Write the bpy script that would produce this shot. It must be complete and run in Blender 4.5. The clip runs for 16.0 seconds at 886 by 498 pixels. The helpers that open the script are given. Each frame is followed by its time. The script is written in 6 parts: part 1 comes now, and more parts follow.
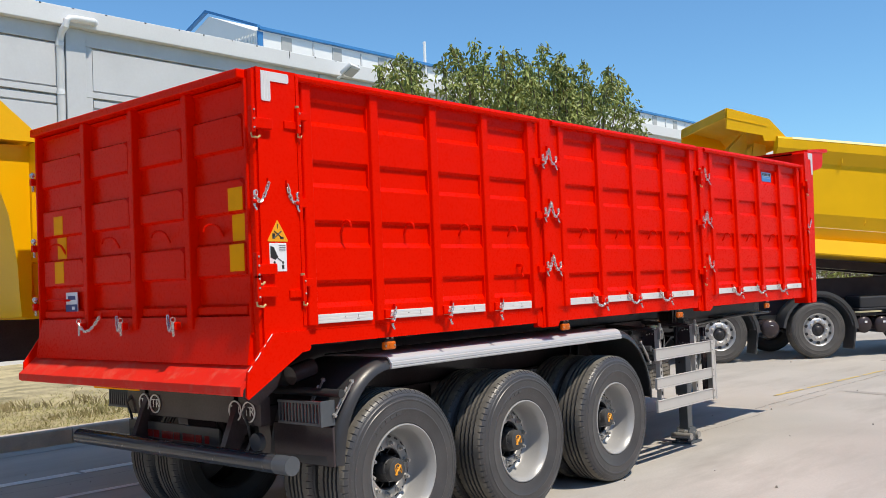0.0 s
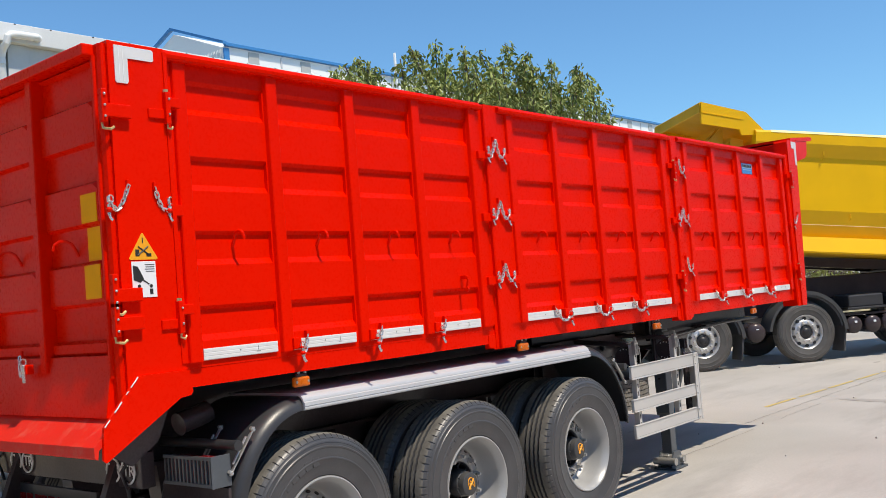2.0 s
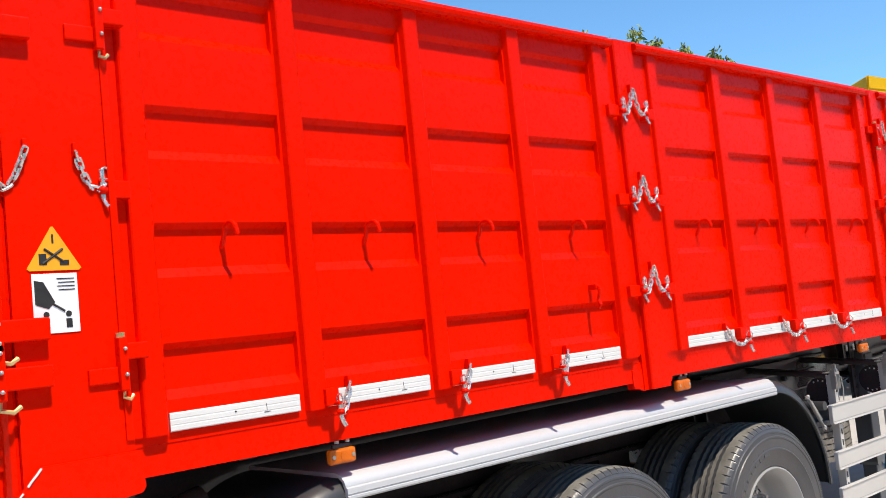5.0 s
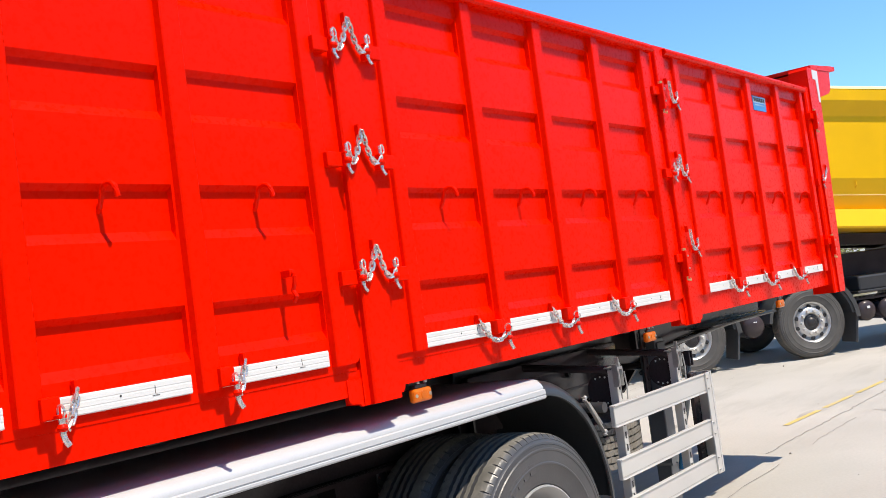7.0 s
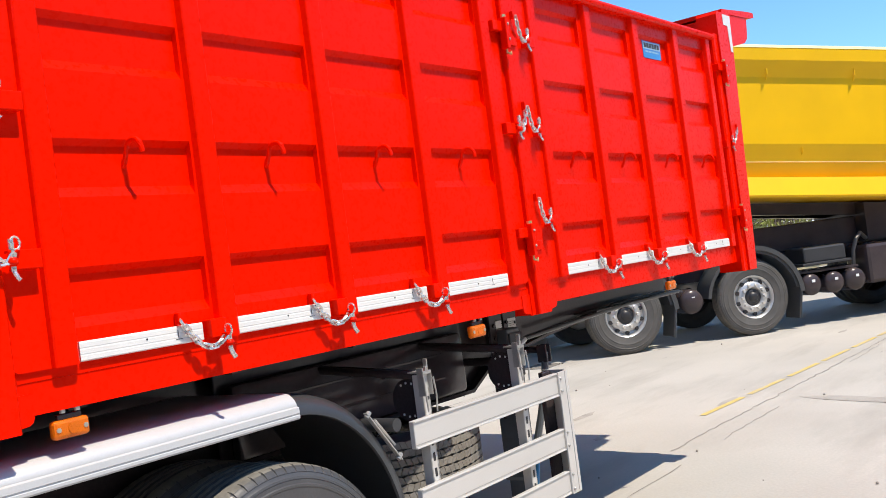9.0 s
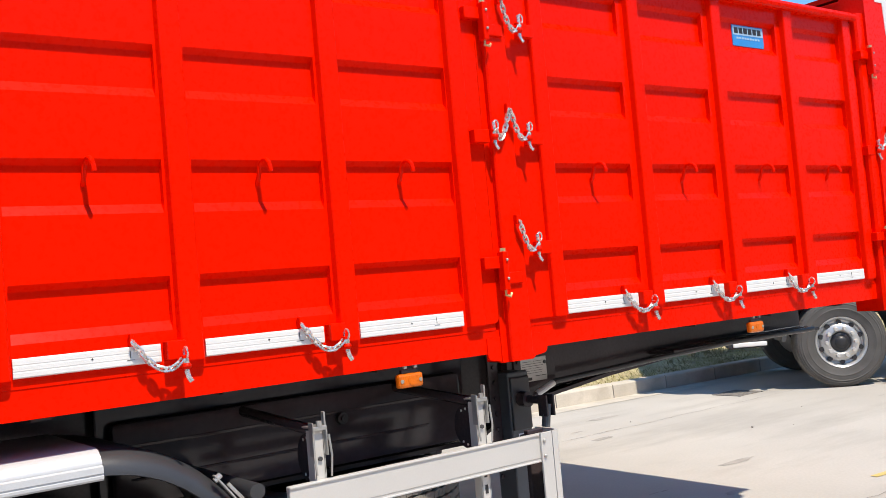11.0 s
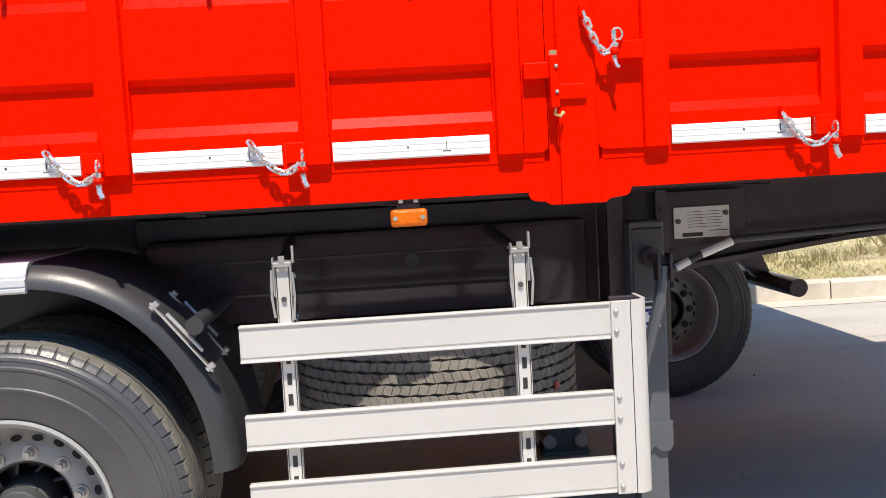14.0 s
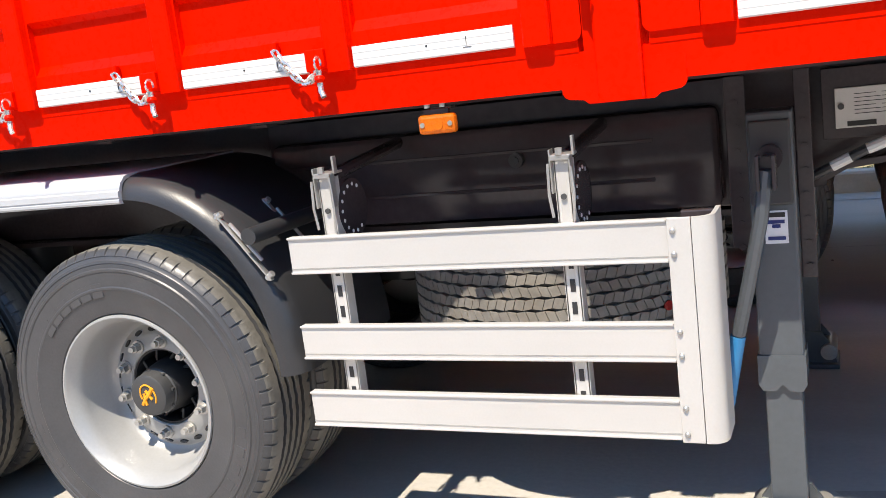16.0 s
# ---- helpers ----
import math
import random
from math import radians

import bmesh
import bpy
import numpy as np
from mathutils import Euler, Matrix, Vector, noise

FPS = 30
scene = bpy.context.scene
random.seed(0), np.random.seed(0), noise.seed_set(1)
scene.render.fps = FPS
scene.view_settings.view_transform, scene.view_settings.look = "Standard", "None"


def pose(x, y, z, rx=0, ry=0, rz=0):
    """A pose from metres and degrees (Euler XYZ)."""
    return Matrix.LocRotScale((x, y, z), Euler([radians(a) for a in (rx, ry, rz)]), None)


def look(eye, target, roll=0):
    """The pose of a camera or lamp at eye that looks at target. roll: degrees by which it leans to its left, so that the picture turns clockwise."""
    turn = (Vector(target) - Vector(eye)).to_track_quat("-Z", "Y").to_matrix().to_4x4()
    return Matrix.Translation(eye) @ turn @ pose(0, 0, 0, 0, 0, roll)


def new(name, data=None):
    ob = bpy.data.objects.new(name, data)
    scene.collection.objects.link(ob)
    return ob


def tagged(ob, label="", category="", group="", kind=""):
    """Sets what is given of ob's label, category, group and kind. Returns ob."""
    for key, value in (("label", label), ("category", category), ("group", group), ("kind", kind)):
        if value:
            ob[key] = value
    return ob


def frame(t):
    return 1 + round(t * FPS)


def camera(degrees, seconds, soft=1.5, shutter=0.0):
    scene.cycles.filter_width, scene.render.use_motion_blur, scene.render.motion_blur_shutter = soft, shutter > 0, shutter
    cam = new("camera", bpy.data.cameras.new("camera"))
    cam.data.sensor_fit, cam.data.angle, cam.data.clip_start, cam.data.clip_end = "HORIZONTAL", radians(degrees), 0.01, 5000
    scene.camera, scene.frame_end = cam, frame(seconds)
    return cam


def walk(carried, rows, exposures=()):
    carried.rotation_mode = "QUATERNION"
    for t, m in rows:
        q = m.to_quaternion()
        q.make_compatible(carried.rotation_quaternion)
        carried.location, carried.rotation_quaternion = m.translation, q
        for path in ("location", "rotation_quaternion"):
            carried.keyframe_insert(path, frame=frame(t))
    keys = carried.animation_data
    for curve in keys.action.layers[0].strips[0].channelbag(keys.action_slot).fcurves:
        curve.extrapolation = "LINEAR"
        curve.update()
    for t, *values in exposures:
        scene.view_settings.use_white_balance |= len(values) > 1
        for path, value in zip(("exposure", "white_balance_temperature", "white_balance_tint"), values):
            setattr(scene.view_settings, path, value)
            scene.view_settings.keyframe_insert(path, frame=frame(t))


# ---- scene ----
cam = camera(49.9, 16.0, soft=0.62)
PATH = [
    (0, (-3.748, -4.315, 1.721), (-2.248, -2.994, 1.8), -2.4),
    (0.5, (-3.511, -4.212, 1.746), (-2.0, -2.906, 1.846), -3.3),
    (1, (-3.222, -4.145, 1.724), (-1.722, -2.829, 1.857), -3.2),
    (1.5, (-2.957, -3.99, 1.726), (-1.438, -2.694, 1.843), -3.1),
    (2, (-2.71, -3.837, 1.735), (-1.185, -2.547, 1.838), -4.6),
    (2.5, (-2.382, -3.705, 1.727), (-0.91, -2.355, 1.83), -3.7),
    (3, (-2.132, -3.525, 1.748), (-0.673, -2.16, 1.858), -3.3),
    (3.5, (-1.923, -3.293, 1.771), (-0.51, -1.882, 1.882), -5.5),
    (3.7, (-1.848, -3.184, 1.775), (-0.452, -1.756, 1.885), -5.8),
    (5.8, (-0.791, -2.562, 1.742), (0.541, -1.081, 1.922), -5.9),
    (6, (-0.663, -2.57, 1.714), (0.704, -1.121, 1.895), -6.0),
    (6.5, (-0.39, -2.432, 1.691), (1.11, -1.118, 1.839), -7.3),
    (7, (-0.129, -2.356, 1.715), (1.436, -1.115, 1.815), -7.5),
    (7.5, (0.204, -2.328, 1.683), (1.783, -1.104, 1.786), -7.6),
    (8, (0.533, -2.389, 1.671), (2.112, -1.163, 1.724), -7.6),
    (8.5, (0.876, -2.379, 1.671), (2.483, -1.188, 1.697), -6.6),
    (8.7, (1.011, -2.384, 1.671), (2.623, -1.201, 1.697), -7.5),
    (10.8, (2.495, -2.791, 1.686), (3.723, -1.213, 1.745), -3.1),
    (11, (2.651, -2.861, 1.679), (3.83, -1.248, 1.761), -5.0),
    (11.5, (3.003, -2.839, 1.671), (4.224, -1.256, 1.74), -4.8),
    (12, (3.356, -2.883, 1.644), (4.538, -1.273, 1.742), -6.1),
    (12.5, (3.71, -2.943, 1.629), (4.746, -1.236, 1.733), -5.3),
    (13, (3.987, -2.863, 1.565), (4.862, -1.067, 1.655), -4.5),
    (13.5, (4.201, -2.776, 1.503), (4.761, -0.856, 1.525), -5.5),
    (14, (4.468, -2.753, 1.48), (4.604, -0.764, 1.323), -3.2),
    (14.5, (4.705, -2.663, 1.451), (4.562, -0.682, 1.221), -3.9),
    (15, (4.952, -2.517, 1.465), (4.586, -0.58, 1.13), -6.2),
    (15.5, (5.283, -2.465, 1.479), (4.664, -0.591, 1.152), -4.7),
    (16, (5.562, -2.318, 1.499), (4.774, -0.517, 1.13), -7.0),
]
walk(cam, [(t, look(eye, target, roll)) for t, eye, target, roll in PATH],
     [(0.0, -0.16, 6900, 10), (2.0, -0.14, 6900, 10), (3.5, 0.0, 6900, 10), (6.0, 0.28, 6900, 10), (8.5, 0.24, 6900, 10), (11.0, 0.26, 6900, 10), (13.0, 0.28, 6900, 10), (14.5, 0.50, 6900, 10), (16.0, 0.57, 6900, 10)])

# ---- light ----
SUN_ELEV, SUN_ROT = 62.4, 178.9   # degrees; the sun stands over the -y side
world = bpy.data.worlds.new("sky")
scene.world = world
world.use_nodes = True
wn = world.node_tree.nodes
sky = wn.new("ShaderNodeTexSky")
sky.sky_type = "NISHITA"
sky.sun_disc = False
sky.sun_elevation, sky.sun_rotation = radians(SUN_ELEV), radians(SUN_ROT)
sky.air_density, sky.dust_density, sky.ozone_density = 1.0, 0.15, 4.0
wn["Background"].inputs["Strength"].default_value = 0.15
tint = wn.new("ShaderNodeMix")      # deep clear-air blue
tint.data_type, tint.blend_type = "RGBA", "MULTIPLY"
tint.inputs["Factor"].default_value = 1.0
tint.inputs["B"].default_value = (0.71, 1.06, 1.25, 1)
world.node_tree.links.new(sky.outputs["Color"], tint.inputs["A"])
world.node_tree.links.new(tint.outputs["Result"], wn["Background"].inputs["Color"])
sun_data = bpy.data.lights.new("sun", "SUN")
sun_data.energy, sun_data.angle, sun_data.color = 5.0, radians(0.53), (1.0, 0.92, 0.80)
sun = new("sun", sun_data)
sun.matrix_world = look((0.010, -0.522, 1.0), (0, 0, 0))

# ---- materials ----
def material(name, color, rough=0.5, metal=0.0, vary=0.12, scale=6.0, bump=0.0, fine=90.0, coat=0.0,
             dirt=None, dirt_amount=0.0, dirt_scale=2.0, per_piece=0.0, spec=0.5, stretch=None):
    m = bpy.data.materials.new(name)
    m.use_nodes = True
    nt = m.node_tree
    n, l = nt.nodes, nt.links
    b = n["Principled BSDF"]
    b.inputs["Roughness"].default_value = rough
    b.inputs["Metallic"].default_value = metal
    b.inputs["Coat Weight"].default_value = coat
    b.inputs["Coat Roughness"].default_value = 0.08
    b.inputs["Specular IOR Level"].default_value = spec
    tc = n.new("ShaderNodeTexCoord")
    big = n.new("ShaderNodeTexNoise")
    big.inputs["Scale"].default_value = scale
    big.inputs["Detail"].default_value = 5
    l.new(tc.outputs["Object"], big.inputs["Vector"])
    small = n.new("ShaderNodeTexNoise")
    small.inputs["Scale"].default_value = fine
    small.inputs["Detail"].default_value = 3
    l.new(tc.outputs["Object"], small.inputs["Vector"])
    ramp = n.new("ShaderNodeMapRange")
    ramp.inputs["From Min"].default_value, ramp.inputs["From Max"].default_value = 0.3, 0.7
    ramp.inputs["To Min"].default_value, ramp.inputs["To Max"].default_value = 1 - vary, 1 + vary
    l.new(big.outputs["Fac"], ramp.inputs["Value"])
    ramp2 = n.new("ShaderNodeMapRange")
    ramp2.inputs["From Min"].default_value, ramp2.inputs["From Max"].default_value = 0.25, 0.75
    ramp2.inputs["To Min"].default_value, ramp2.inputs["To Max"].default_value = 1 - vary * 0.6, 1 + vary * 0.6
    l.new(small.outputs["Fac"], ramp2.inputs["Value"])
    mul = n.new("ShaderNodeMath")
    mul.operation = "MULTIPLY"
    l.new(ramp.outputs["Result"], mul.inputs[0])
    l.new(ramp2.outputs["Result"], mul.inputs[1])
    value = mul.outputs["Value"]
    if per_piece:
        info = n.new("ShaderNodeObjectInfo")
        r3 = n.new("ShaderNodeMapRange")
        r3.inputs["To Min"].default_value, r3.inputs["To Max"].default_value = 1 - per_piece, 1 + per_piece
        l.new(info.outputs["Random"], r3.inputs["Value"])
        mul2 = n.new("ShaderNodeMath")
        mul2.operation = "MULTIPLY"
        l.new(value, mul2.inputs[0])
        l.new(r3.outputs["Result"], mul2.inputs[1])
        value = mul2.outputs["Value"]
    mix = n.new("ShaderNodeMix")
    mix.data_type, mix.blend_type = "RGBA", "MULTIPLY"
    mix.inputs["Factor"].default_value = 1.0
    mix.inputs["A"].default_value = (*color, 1)
    l.new(value, mix.inputs["B"])
    out = mix.outputs["Result"]
    if dirt:
        spots = n.new("ShaderNodeTexNoise")
        spots.inputs["Scale"].default_value = dirt_scale
        spots.inputs["Detail"].default_value = 8
        spots.inputs["Roughness"].default_value = 0.65
        if stretch:
            mp = n.new("ShaderNodeMapping")
            mp.inputs["Scale"].default_value = stretch
            l.new(tc.outputs["Object"], mp.inputs["Vector"])
            l.new(mp.outputs["Vector"], spots.inputs["Vector"])
        else:
            l.new(tc.outputs["Object"], spots.inputs["Vector"])
        r4 = n.new("ShaderNodeMapRange")
        r4.inputs["From Min"].default_value, r4.inputs["From Max"].default_value = 0.5, 0.72
        r4.inputs["To Min"].default_value, r4.inputs["To Max"].default_value = 0.0, dirt_amount
        l.new(spots.outputs["Fac"], r4.inputs["Value"])
        mix2 = n.new("ShaderNodeMix")
        mix2.data_type = "RGBA"
        l.new(r4.outputs["Result"], mix2.inputs["Factor"])
        l.new(out, mix2.inputs["A"])
        mix2.inputs["B"].default_value = (*dirt, 1)
        out = mix2.outputs["Result"]
    l.new(out, b.inputs["Base Color"])
    rr = n.new("ShaderNodeMapRange")
    rr.inputs["From Min"].default_value, rr.inputs["From Max"].default_value = 0.3, 0.7
    rr.inputs["To Min"].default_value, rr.inputs["To Max"].default_value = rough * 0.85, min(1, rough * 1.15)
    l.new(small.outputs["Fac"], rr.inputs["Value"])
    l.new(rr.outputs["Result"], b.inputs["Roughness"])
    if bump:
        bp = n.new("ShaderNodeBump")
        bp.inputs["Strength"].default_value = min(1.0, bump)
        bp.inputs["Distance"].default_value = 0.004
        l.new(small.outputs["Fac"], bp.inputs["Height"])
        l.new(bp.outputs["Normal"], b.inputs["Normal"])
    return m


RED = material("red_paint", (0.80, 0.0075, 0.0), 0.29, 0, 0.03, 1.5, 0.008, 60, spec=0.075)
RED_DUSTY = material("dust_filmed_red_paint", (0.76, 0.020, 0.010), 0.5, 0, 0.05, 3, 0.03, 80, dirt=(0.70, 0.12, 0.08), dirt_amount=0.8, dirt_scale=9, spec=0.2)
WHITE_TAPE = material("reflective_tape", (0.70, 0.70, 0.69), 0.4, 0, 0.05, 9, 0.1, 260)
BLACK = material("black_chassis_paint", (0.054, 0.042, 0.045), 0.22, 0, 0.2, 3, 0.03, 80, coat=0.1, dirt=(0.045, 0.038, 0.036), dirt_amount=0.2, spec=0.3)
GLOSS_BLACK = material("glossy_black_tank", (0.058, 0.046, 0.052), 0.16, 0, 0.2, 2, 0.03, 30, dirt=(0.03, 0.027, 0.026), dirt_amount=0.2, spec=0.42)
BAR_PAINT = material("blue_black_bar_paint", (0.045, 0.048, 0.056), 0.24, 0, 0.10, 2, 0.008, 30, coat=0.2)
GREY_STEEL = material("grey_leg_paint", (0.078, 0.090, 0.104), 0.4, 0, 0.1, 5, 0.05, 60, coat=0.2)
RUBBER = material("tyre_rubber", (0.062, 0.062, 0.066), 0.37, 0, 0.15, 5, 0.15, 120, dirt=(0.085, 0.082, 0.078), dirt_amount=0.3, dirt_scale=4)
TREAD = material("tyre_tread", (0.22, 0.208, 0.19), 0.85, 0, 0.2, 9, 0.25, 90, dirt=(0.25, 0.22, 0.18), dirt_amount=0.5, dirt_scale=6)
RIM = material("silver_rim_paint", (0.39, 0.39, 0.385), 0.34, 0.2, 0.06, 4, 0.05, 100)
ALU = material("aluminium_profile", (0.60, 0.585, 0.56), 0.40, 0.25, 0.04, 2, 0.05, 150)
COVER = material("mudguard_cover_sheet", (0.51, 0.525, 0.545), 0.42, 0.15, 0.05, 2, 0.05, 150)
RIM_DARK = material("dusty_dark_rim", (0.40, 0.395, 0.385), 0.5, 0.1, 0.15, 6)
POLISHED = material("polished_alloy", (0.54, 0.54, 0.535), 0.34, 0.55, 0.05, 5, 0.05, 120)
ZINC = material("zinc_plated_steel", (0.47, 0.46, 0.44), 0.36, 0.6, 0.15, 12, 0.15, 120)
CHAIN = material("bright_chain_zinc", (0.70, 0.68, 0.65), 0.27, 0.75, 0.12, 20, 0.1, 150)
BRASS = material("yellow_zinc_bolt", (0.75, 0.6, 0.28), 0.35, 0.8, 0.1, 10)
PLASTIC = material("black_plastic", (0.038, 0.039, 0.043), 0.36, 0, 0.12, 4, 0.1, 200)
HUBBLACK = material("hub_black", (0.025, 0.025, 0.028), 0.45, 0, 0.1, 6)
ORANGE = material("orange_plastic", (0.66, 0.135, 0.003), 0.3, 0, 0.15, 30, 0.4, 250, coat=0.15, spec=0.3)
AMBER_MARK = material("orange_emblem", (0.9, 0.38, 0.02), 0.45, 0, 0.05, 10)
YELLOW = material("yellow_truck_paint", (0.88, 0.49, 0.004), 0.38, 0, 0.05, 1.2, 0.03, 120, spec=0.3)
# dusty, and darker than YELLOW to hold the shade of the body's front
YELLOW_SHADED_DUSTY = material("shaded_dusty_yellow_paint", (0.70, 0.42, 0.035), 0.55, 0, 0.10, 1.5, 0.05, 60, dirt=(0.62, 0.43, 0.14), dirt_amount=0.5, dirt_scale=1.6, spec=0.2)
YELLOW_EDGE = material("pale_worn_yellow_edge", (0.85, 0.66, 0.28), 0.5, 0, 0.1, 6)
YELLOW_TAPE = material("yellow_reflective_tape", (1.0, 0.40, 0.0), 0.5, 0, 0.05, 10, spec=0.08)
CONCRETE = material("concrete_yard", (0.425, 0.405, 0.375), 0.85, 0, 0.13, 0.35, 0.45, 45, dirt=(0.30, 0.28, 0.255), dirt_amount=0.7, dirt_scale=0.9, stretch=(0.35, 1.3, 1.0))
KERB = material("kerb_concrete", (0.50, 0.46, 0.40), 0.9, 0, 0.12, 3, 0.4, 50, per_piece=0.08, dirt=(0.32, 0.28, 0.22), dirt_amount=0.5)
WALL = material("grey_rendered_wall", (0.55, 0.56, 0.57), 0.85, 0, 0.05, 0.5, 0.3, 12, dirt=(0.45, 0.46, 0.47), dirt_amount=0.5, dirt_scale=0.6)
# for the added, unseen walls; tan holds back blue reflections
BLOCKER_WALL = material("unseen_blocker_tan", (0.40, 0.35, 0.28), 0.9, 0, 0.12, 0.5, 0.3, 12)
WALL_LIGHT = material("pale_concrete_parapet", (0.66, 0.67, 0.67), 0.85, 0, 0.05, 0.4, 0.2, 20)
HALL_WHITE = material("white_sheet_cladding", (0.80, 0.80, 0.77), 0.5, 0, 0.03, 0.4)
HALL_GREY = material("grey_translucent_sheet", (0.42, 0.42, 0.40), 0.5, 0, 0.05, 1)
HALL_BLUE = material("blue_roof_trim", (0.04, 0.20, 0.46), 0.4, 0, 0.05, 1)
WHITE_PAINT = material("white_paint", (0.78, 0.78, 0.77), 0.4, 0, 0.03, 3, coat=0.2)
SUNLIT_STRIP = material("worn_sunlit_white", (0.88, 0.88, 0.86), 0.8, 0, 0.06, 8, 0.3, 60, dirt=(0.62, 0.61, 0.59), dirt_amount=0.4, dirt_scale=5)
YELLOW_ROAD = material("worn_yellow_road_paint", (0.56, 0.43, 0.15), 0.85, 0, 0.1, 8, 0.3, 60, dirt=(0.41, 0.39, 0.35), dirt_amount=1.0, dirt_scale=3.4)
SOIL = material("dry_grass_ground", (0.40, 0.34, 0.20), 0.95, 0, 0.3, 2.5, 0.9, 30, dirt=(0.13, 0.12, 0.06), dirt_amount=0.9, dirt_scale=1.2)
GRASS = material("dry_grass_blades", (0.36, 0.33, 0.15), 0.8, 0, 0.35, 1.5, dirt=(0.12, 0.15, 0.04), dirt_amount=0.85, dirt_scale=0.9)
LEAF = material("tree_leaf", (0.25, 0.285, 0.07), 0.5, 0, 0.35, 1.6, spec=0.4)
BARK = material("bark", (0.13, 0.10, 0.075), 0.9, 0, 0.25, 8, 0.8, 40)
GLASS_DARK = material("dark_cab_glass", (0.02, 0.025, 0.03), 0.05, 0, 0.05, 2)
STICKER_WHITE = material("white_sticker", (0.82, 0.83, 0.84), 0.4, 0, 0.02, 20)
STICKER_BLACK = material("sticker_black_print", (0.02, 0.02, 0.02), 0.5, 0, 0.05, 20)
STICKER_BLUE = material("blue_sticker", (0.03, 0.25, 0.62), 0.35, 0, 0.05, 20)
STICKER_PALE = material("pale_blue_print", (0.36, 0.52, 0.66), 0.4, 0, 0.04, 20)
STICKER_NAVY = material("navy_print", (0.015, 0.03, 0.16), 0.4, 0, 0.05, 20)
STICKER_ORANGE = material("orange_warning_sticker", (0.9, 0.38, 0.015), 0.4, 0, 0.04, 20)
DARKRED = material("dark_red_lens", (0.28, 0.012, 0.012), 0.25, 0, 0.1, 20, coat=0.5)
BLUE_HANDLE = material("blue_handle_plastic", (0.03, 0.22, 0.48), 0.45, 0, 0.05, 20)
RUST = material("rusty_ram_cylinder", (0.13, 0.075, 0.05), 0.6, 0.2, 0.3, 4, 0.2, 40)
CHROME = material("polished_ram_rod", (0.17, 0.18, 0.21), 0.30, 0.8, 0.05, 4)
GREY_PLASTIC = material("dark_grey_panel", (0.055, 0.056, 0.058), 0.5, 0, 0.08, 4)

# ---- mesh helpers ----
def box(bm, x0, x1, y0, y1, z0, z1, bev=0.0):
    m = Matrix.LocRotScale(((x0 + x1) / 2, (y0 + y1) / 2, (z0 + z1) / 2), None, (abs(x1 - x0), abs(y1 - y0), abs(z1 - z0)))
    r = bmesh.ops.create_cube(bm, size=1.0, matrix=m)
    if bev:
        es = list({e for v in r["verts"] for e in v.link_edges})
        bmesh.ops.bevel(bm, geom=es, offset=bev, segments=2, profile=0.5, affect="EDGES")
    return bm


def obox(bm, m, sx, sy, sz, bev=0.0):
    """A box of that size, centred on the pose m."""
    r = bmesh.ops.create_cube(bm, size=1.0, matrix=m @ Matrix.Diagonal((sx, sy, sz, 1)))
    if bev:
        es = list({e for v in r["verts"] for e in v.link_edges})
        bmesh.ops.bevel(bm, geom=es, offset=bev, segments=2, profile=0.5, affect="EDGES")
    return bm


def rod(bm, a, b, r, n=12, r2=None):
    a, b = Vector(a), Vector(b)
    d = b - a
    m = Matrix.Translation((a + b) / 2) @ d.to_track_quat("Z", "Y").to_matrix().to_4x4()
    bmesh.ops.create_cone(bm, cap_ends=True, segments=n, radius1=r, radius2=r if r2 is None else r2, depth=d.length, matrix=m)
    return bm


def tube(bm, pts, r, n=8, closed=False):
    """A round bar along a line of points."""
    pts = [Vector(p) for p in pts]
    k = len(pts)
    rings = []
    up = Vector((0.13, 0.31, 0.94))
    for i, p in enumerate(pts):
        a = pts[(i - 1) % k] if closed or i else p
        b = pts[(i + 1) % k] if closed or i < k - 1 else p
        t = (b - a).normalized()
        u = t.cross(up).normalized()
        w = t.cross(u)
        rings.append([bm.verts.new(p + r * (math.cos(2 * math.pi * j / n) * u + math.sin(2 * math.pi * j / n) * w)) for j in range(n)])
    for i in range(k if closed else k - 1):
        A, B = rings[i], rings[(i + 1) % k]
        for j in range(n):
            bm.faces.new((A[j], A[(j + 1) % n], B[(j + 1) % n], B[j]))
    if not closed:
        bm.faces.new(rings[0][::-1])
        bm.faces.new(rings[-1])
    return bm


def prism(bm, outline, axis, a, b):
    """An outline of 2D points drawn out along an axis from a to b. axis x: (y, z); y: (x, z); z: (x, y)."""
    def at(p, v):
        return {"x": (v, p[0], p[1]), "y": (p[0], v, p[1]), "z": (p[0], p[1], v)}[axis]
    A = [bm.verts.new(at(p, a)) for p in outline]
    B = [bm.verts.new(at(p, b)) for p in outline]
    k = len(outline)
    for i in range(k):
        bm.faces.new((A[i], A[(i + 1) % k], B[(i + 1) % k], B[i]))
    bm.faces.new(A[::-1])
    bm.faces.new(B)
    return bm


def lathe(bm, profile, centre, n=48, closed=True):
    """A profile of (radius, y) turned round the y axis through centre."""
    cx, cy, cz = centre
    rings = [[bm.verts.new((cx + r * math.cos(2 * math.pi * j / n), cy + y, cz + r * math.sin(2 * math.pi * j / n))) for j in range(n)] for r, y in profile]
    k = len(rings)
    for i in range(k if closed else k - 1):
        A, B = rings[i], rings[(i + 1) % k]
        for j in range(n):
            bm.faces.new((A[j], A[(j + 1) % n], B[(j + 1) % n], B[j]))
    return bm


